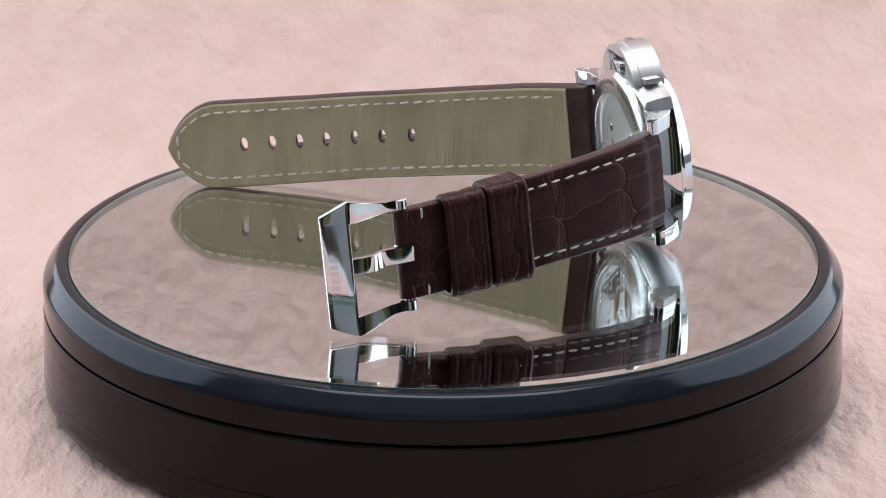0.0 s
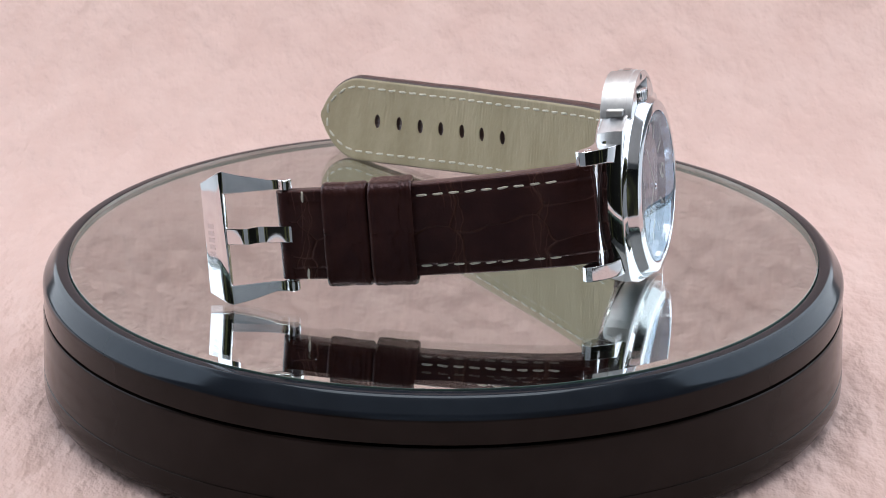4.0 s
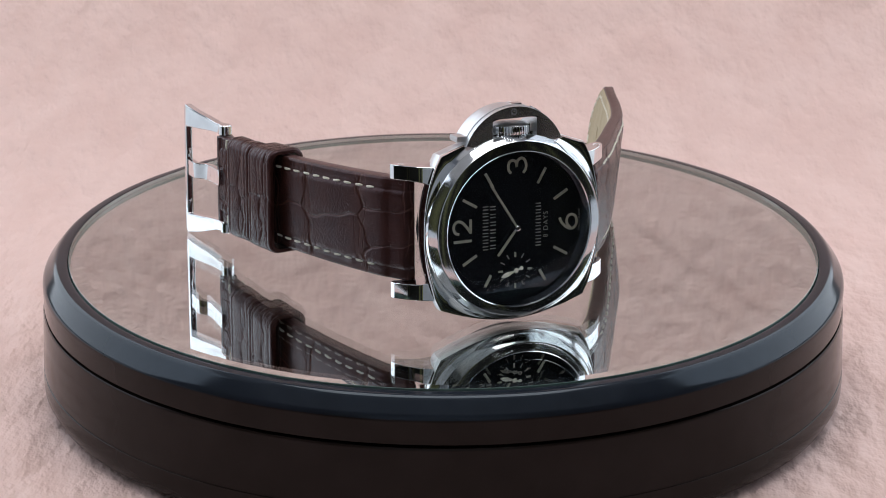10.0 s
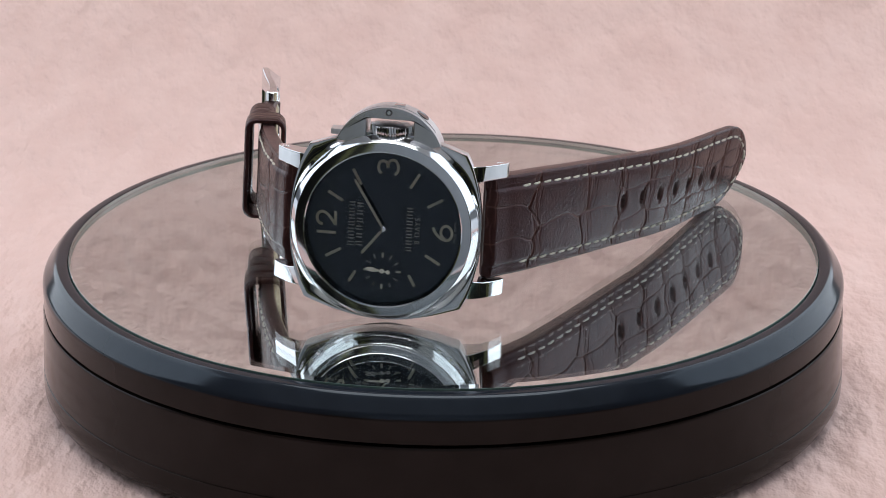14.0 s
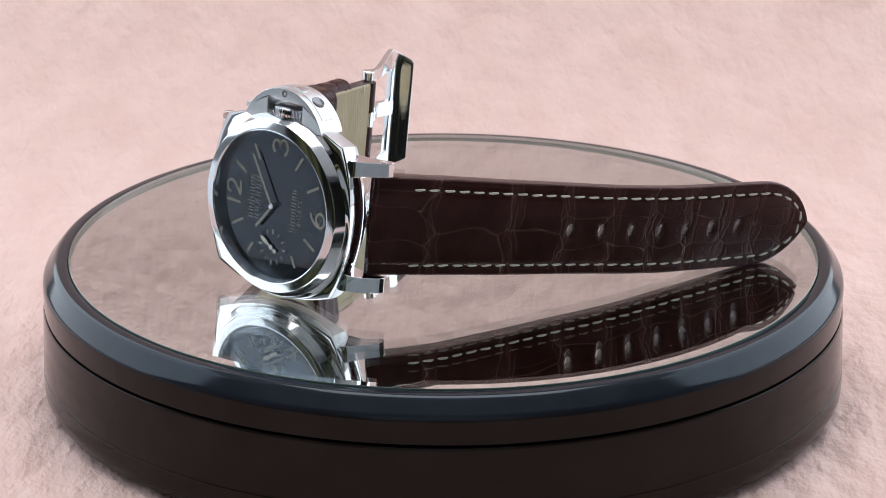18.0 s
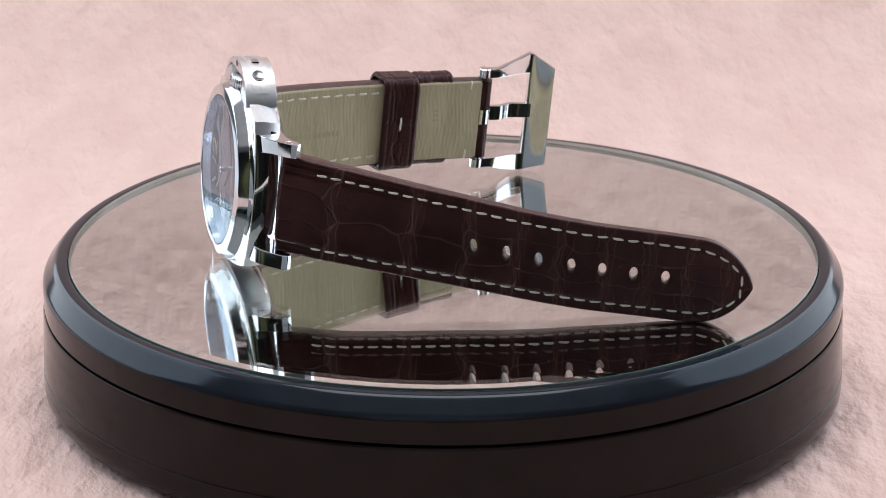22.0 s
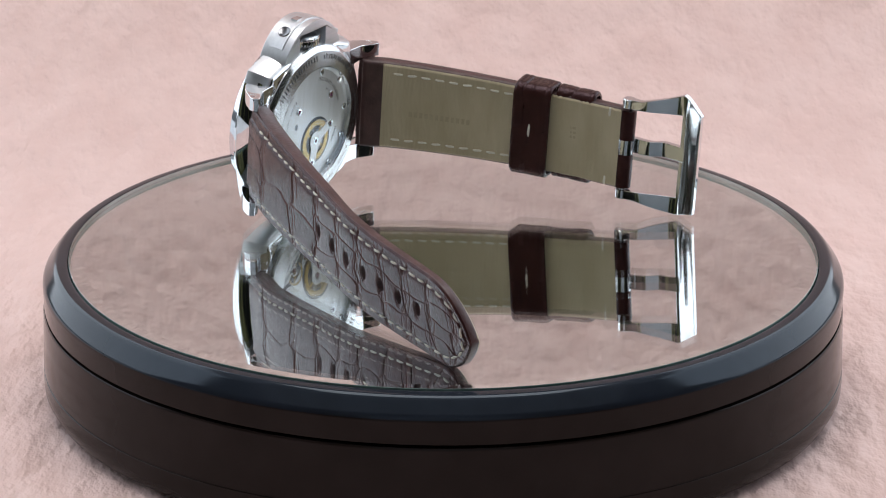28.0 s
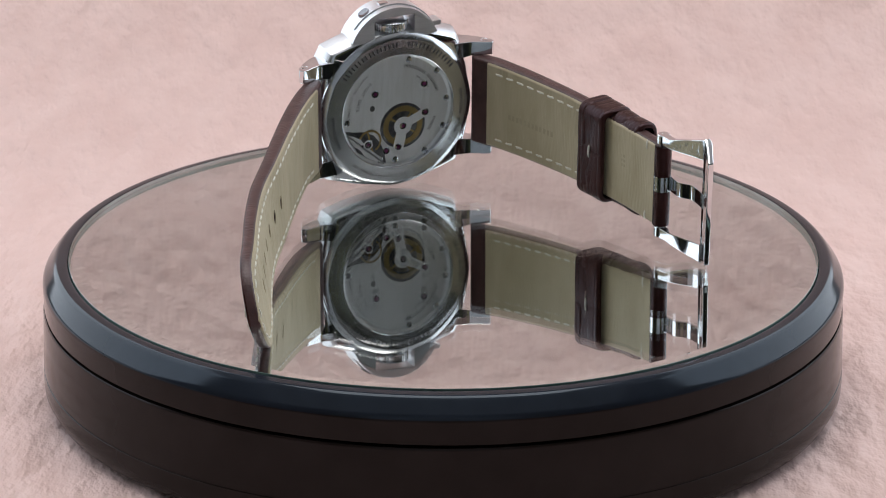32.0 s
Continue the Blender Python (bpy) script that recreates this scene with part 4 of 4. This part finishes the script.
    bmesh.ops.bevel(bm, geom=[e for e in bm.edges if e.calc_face_angle(0) > 0.9], offset=0.22, segments=2, affect="EDGES", profile=0.6)
    part("tang", bm, STEEL, thing, "polished steel tang", WM, 0.7)
    part("tang_loop", lathe([(1.2, -1.85), (2.3, -1.85), (2.3, 2.25), (1.2, 2.25)], "z", 24, (-43.2, 80.4, 0), close=True), STEEL, thing, "", WM)
    # the maker's name on the bar is a row of plain blocks
    for i in range(7):
        z = -8.6 + i * 1.75
        bm = bmesh.new()
        bm.faces.new([bm.verts.new((mid(y) - thick(y) - 0.015, y, v)) for y, v in ((98.0, z), (99.8, z), (99.8, z + 1.15), (98.0, z + 1.15))])
        part("engraved_mark", bm, SATIN, thing, "", WM)


def wrist_watch():
    root = new("wrist_watch")
    root.location = (0, 0, ZR + REST * MM)
    tagged(root, "steel wristwatch, brown alligator strap, on its side on the mirror", "watch")
    watch_case(root)
    crown_guard(root)
    dial(root)
    arms = watch_hands(root)
    case_back(root)
    me = stitch_mesh()
    big = [(0, 15.5, 3, 12), (16.5, 35, 2, 12), (37, 50, 2, 12), (51, 62, 3, 12), (63, 73, 3, 12), (74, 84, 3, 11), (85, 94, 3, 11), (95, 104, 3, 11), (105, 113, 4, 10), (114, 121, 4, 9), (122, 132, 3, 7)]
    six, info6 = strap(root, "long_strap", 1, [(24.5, 6.3), (25.7, 7.2), (27.0, 8.9), (28.6, 11.0), (31.2, 14.0), (36.4, 21.0), (44.9, 34.5), (53.5, 49.3), (61.7, 63.4), (68.1, 77.6), (73.6, 91.9), (78.0, 102.6), (81.5, 111.5)],
                       big, ([0, 3, 7, 24, 64, 104, 134], [4.3, 5.2, 5.4, 5.0, 4.0, 3.3, 3.0]), 3, True, (49.3, 56.4, 63.4, 70.7, 77.6, 84.7, 91.9), "dark brown alligator strap end with seven holes")
    sew(six, info6, me, 10.6, 0, True)
    short_rows = [(0, 14.5, 3, 12), (16, 34, 2, 12), (36, 48, 2, 12), (50, 60, 2, 12), (61, 72, 2, 12), (73, 88, 3, 12)]
    twelve, info12 = strap(root, "short_strap", -1, [(-24.5, 6.3), (-25.5, 7.2), (-26.6, 8.9), (-27.9, 11.2), (-30.0, 14.6), (-34.0, 25.0), (-38.0, 38.0), (-40.8, 50.0), (-42.8, 62.0), (-44.3, 72.0), (-45.4, 80.6)],
                           short_rows, ([0, 3, 7, 24, 44, 64, 86], [4.3, 5.2, 5.4, 5.0, 4.4, 3.9, 3.6]), 11, False, (), "dark brown alligator buckle strap")
    sew(twelve, info12, me, 10.6, 49.8, False)
    part("pin_wrap", lathe([(1.2, -11.4), (2.2, -11.4), (2.2, 10.4), (1.2, 10.4)], "z", 24, (-43.2, 80.4, 0), close=True), LEATHER, twelve, "", WM)
    s = info12["s"]
    at = lambda y: float(np.interp(y, info12["path"][:, 1], s))
    keeper(root, info12, at(59.8), at(70.6), -1.25, "fixed alligator strap keeper", 2.9)
    loose = keeper(root, info12, at(49.0), at(59.4), 1.4, "loose alligator strap keeper", 3.4)
    y0 = 54.2
    k = int(np.argmin(np.abs(info12["path"][:, 1] - y0)))
    n = info12["inward"][k]
    p = info12["path"][k] + n * (info12["thick"][k] + 1.4 + 1.4)
    z = info12["drop"][k]
    mm = Matrix(((0, -n[1], n[0], 0), (0, n[0], n[1], 0), (1, 0, 0, 0), (0, 0, 0, 1)))
    shared("stitch", me, loose, Matrix.Translation(WM @ Vector((p[0], p[1], z + 0.6))) @ WM_RIGID.to_3x3().to_4x4() @ mm @ Matrix.Diagonal((1.35, 1, 1, 1)))
    # stamps pressed into the lining, too faint to read
    for y0, y1, count, z0, tall in ((20.0, 37.0, 12, -2.4, 1.5), (64.5, 67.2, 1, -0.4, 0.7), (64.5, 67.2, 1, 0.9, 0.7), (64.5, 67.2, 1, 2.2, 0.7)):
        for i in range(count):
            ya = y0 + (y1 - y0) * (i + 0.15) / count
            yb = y0 + (y1 - y0) * (i + 0.75) / count
            q = []
            for yy in (ya, yb):
                k = int(np.argmin(np.abs(info12["path"][:, 1] - yy)))
                q.append(info12["path"][k] + info12["inward"][k] * (info12["thick"][k] + 0.235))
            bm = bmesh.new()
            (xa, wa), (xb, wb) = q
            bm.faces.new([bm.verts.new(v) for v in ((xa, wa, z0), (xb, wb, z0), (xb, wb, z0 + tall), (xa, wa, z0 + tall))])
            part("stamp", bm, STAMPED, twelve, "", WM)
    # two short threads that tie the strap's end
    for z in (9.3, -10.2):
        for face in (1, -1):
            k = int(np.argmin(np.abs(info12["path"][:, 1] - 75.6)))
            n = info12["inward"][k]
            p = info12["path"][k] + n * (-0.02 if face > 0 else info12["thick"][k] + 0.3)
            f = -face
            mm = Matrix(((0, -n[1] * f, n[0] * f, 0), (0, n[0] * f, n[1] * f, 0), (1, 0, 0, 0), (0, 0, 0, 1)))
            shared("stitch", me, twelve, Matrix.Translation(WM @ Vector((p[0], p[1], z))) @ WM_RIGID.to_3x3().to_4x4() @ mm)
    buckle(root)
    return root, arms


def motions():
    """The platter and the watch turn together; the hands run."""
    rate = -8.2121
    times = [i * 0.5 for i in range(65)]
    spin = lambda t: radians(rate * (t - 13.0))
    walk(platter, [(t, Matrix.Rotation(spin(t), 4, "Z")) for t in times])
    walk(watch, [(t, Matrix.Translation((0, 0, ZR + REST * MM)) @ Matrix.Rotation(spin(t), 4, "Z")) for t in times])
    minute, hour, seconds = arms
    for ob, x, z, start, speed in ((minute, 0.0, 0.0, 57.8, 0.1), (hour, 0.0, 0.0, -51.5, 0.00833), (seconds, 0.0, -10.6, 0.0, 6.0)):
        base = Matrix.Translation(WM @ Vector((x, 0, z))) @ WM_RIGID.to_3x3().to_4x4()
        walk(ob, [(t, base @ Matrix.Rotation(radians(start + speed * (t - 13.0)), 4, "Y")) for t in times])


room()
backdrop_sheet()
platter = turntable()
watch, arms = wrist_watch()
motions()
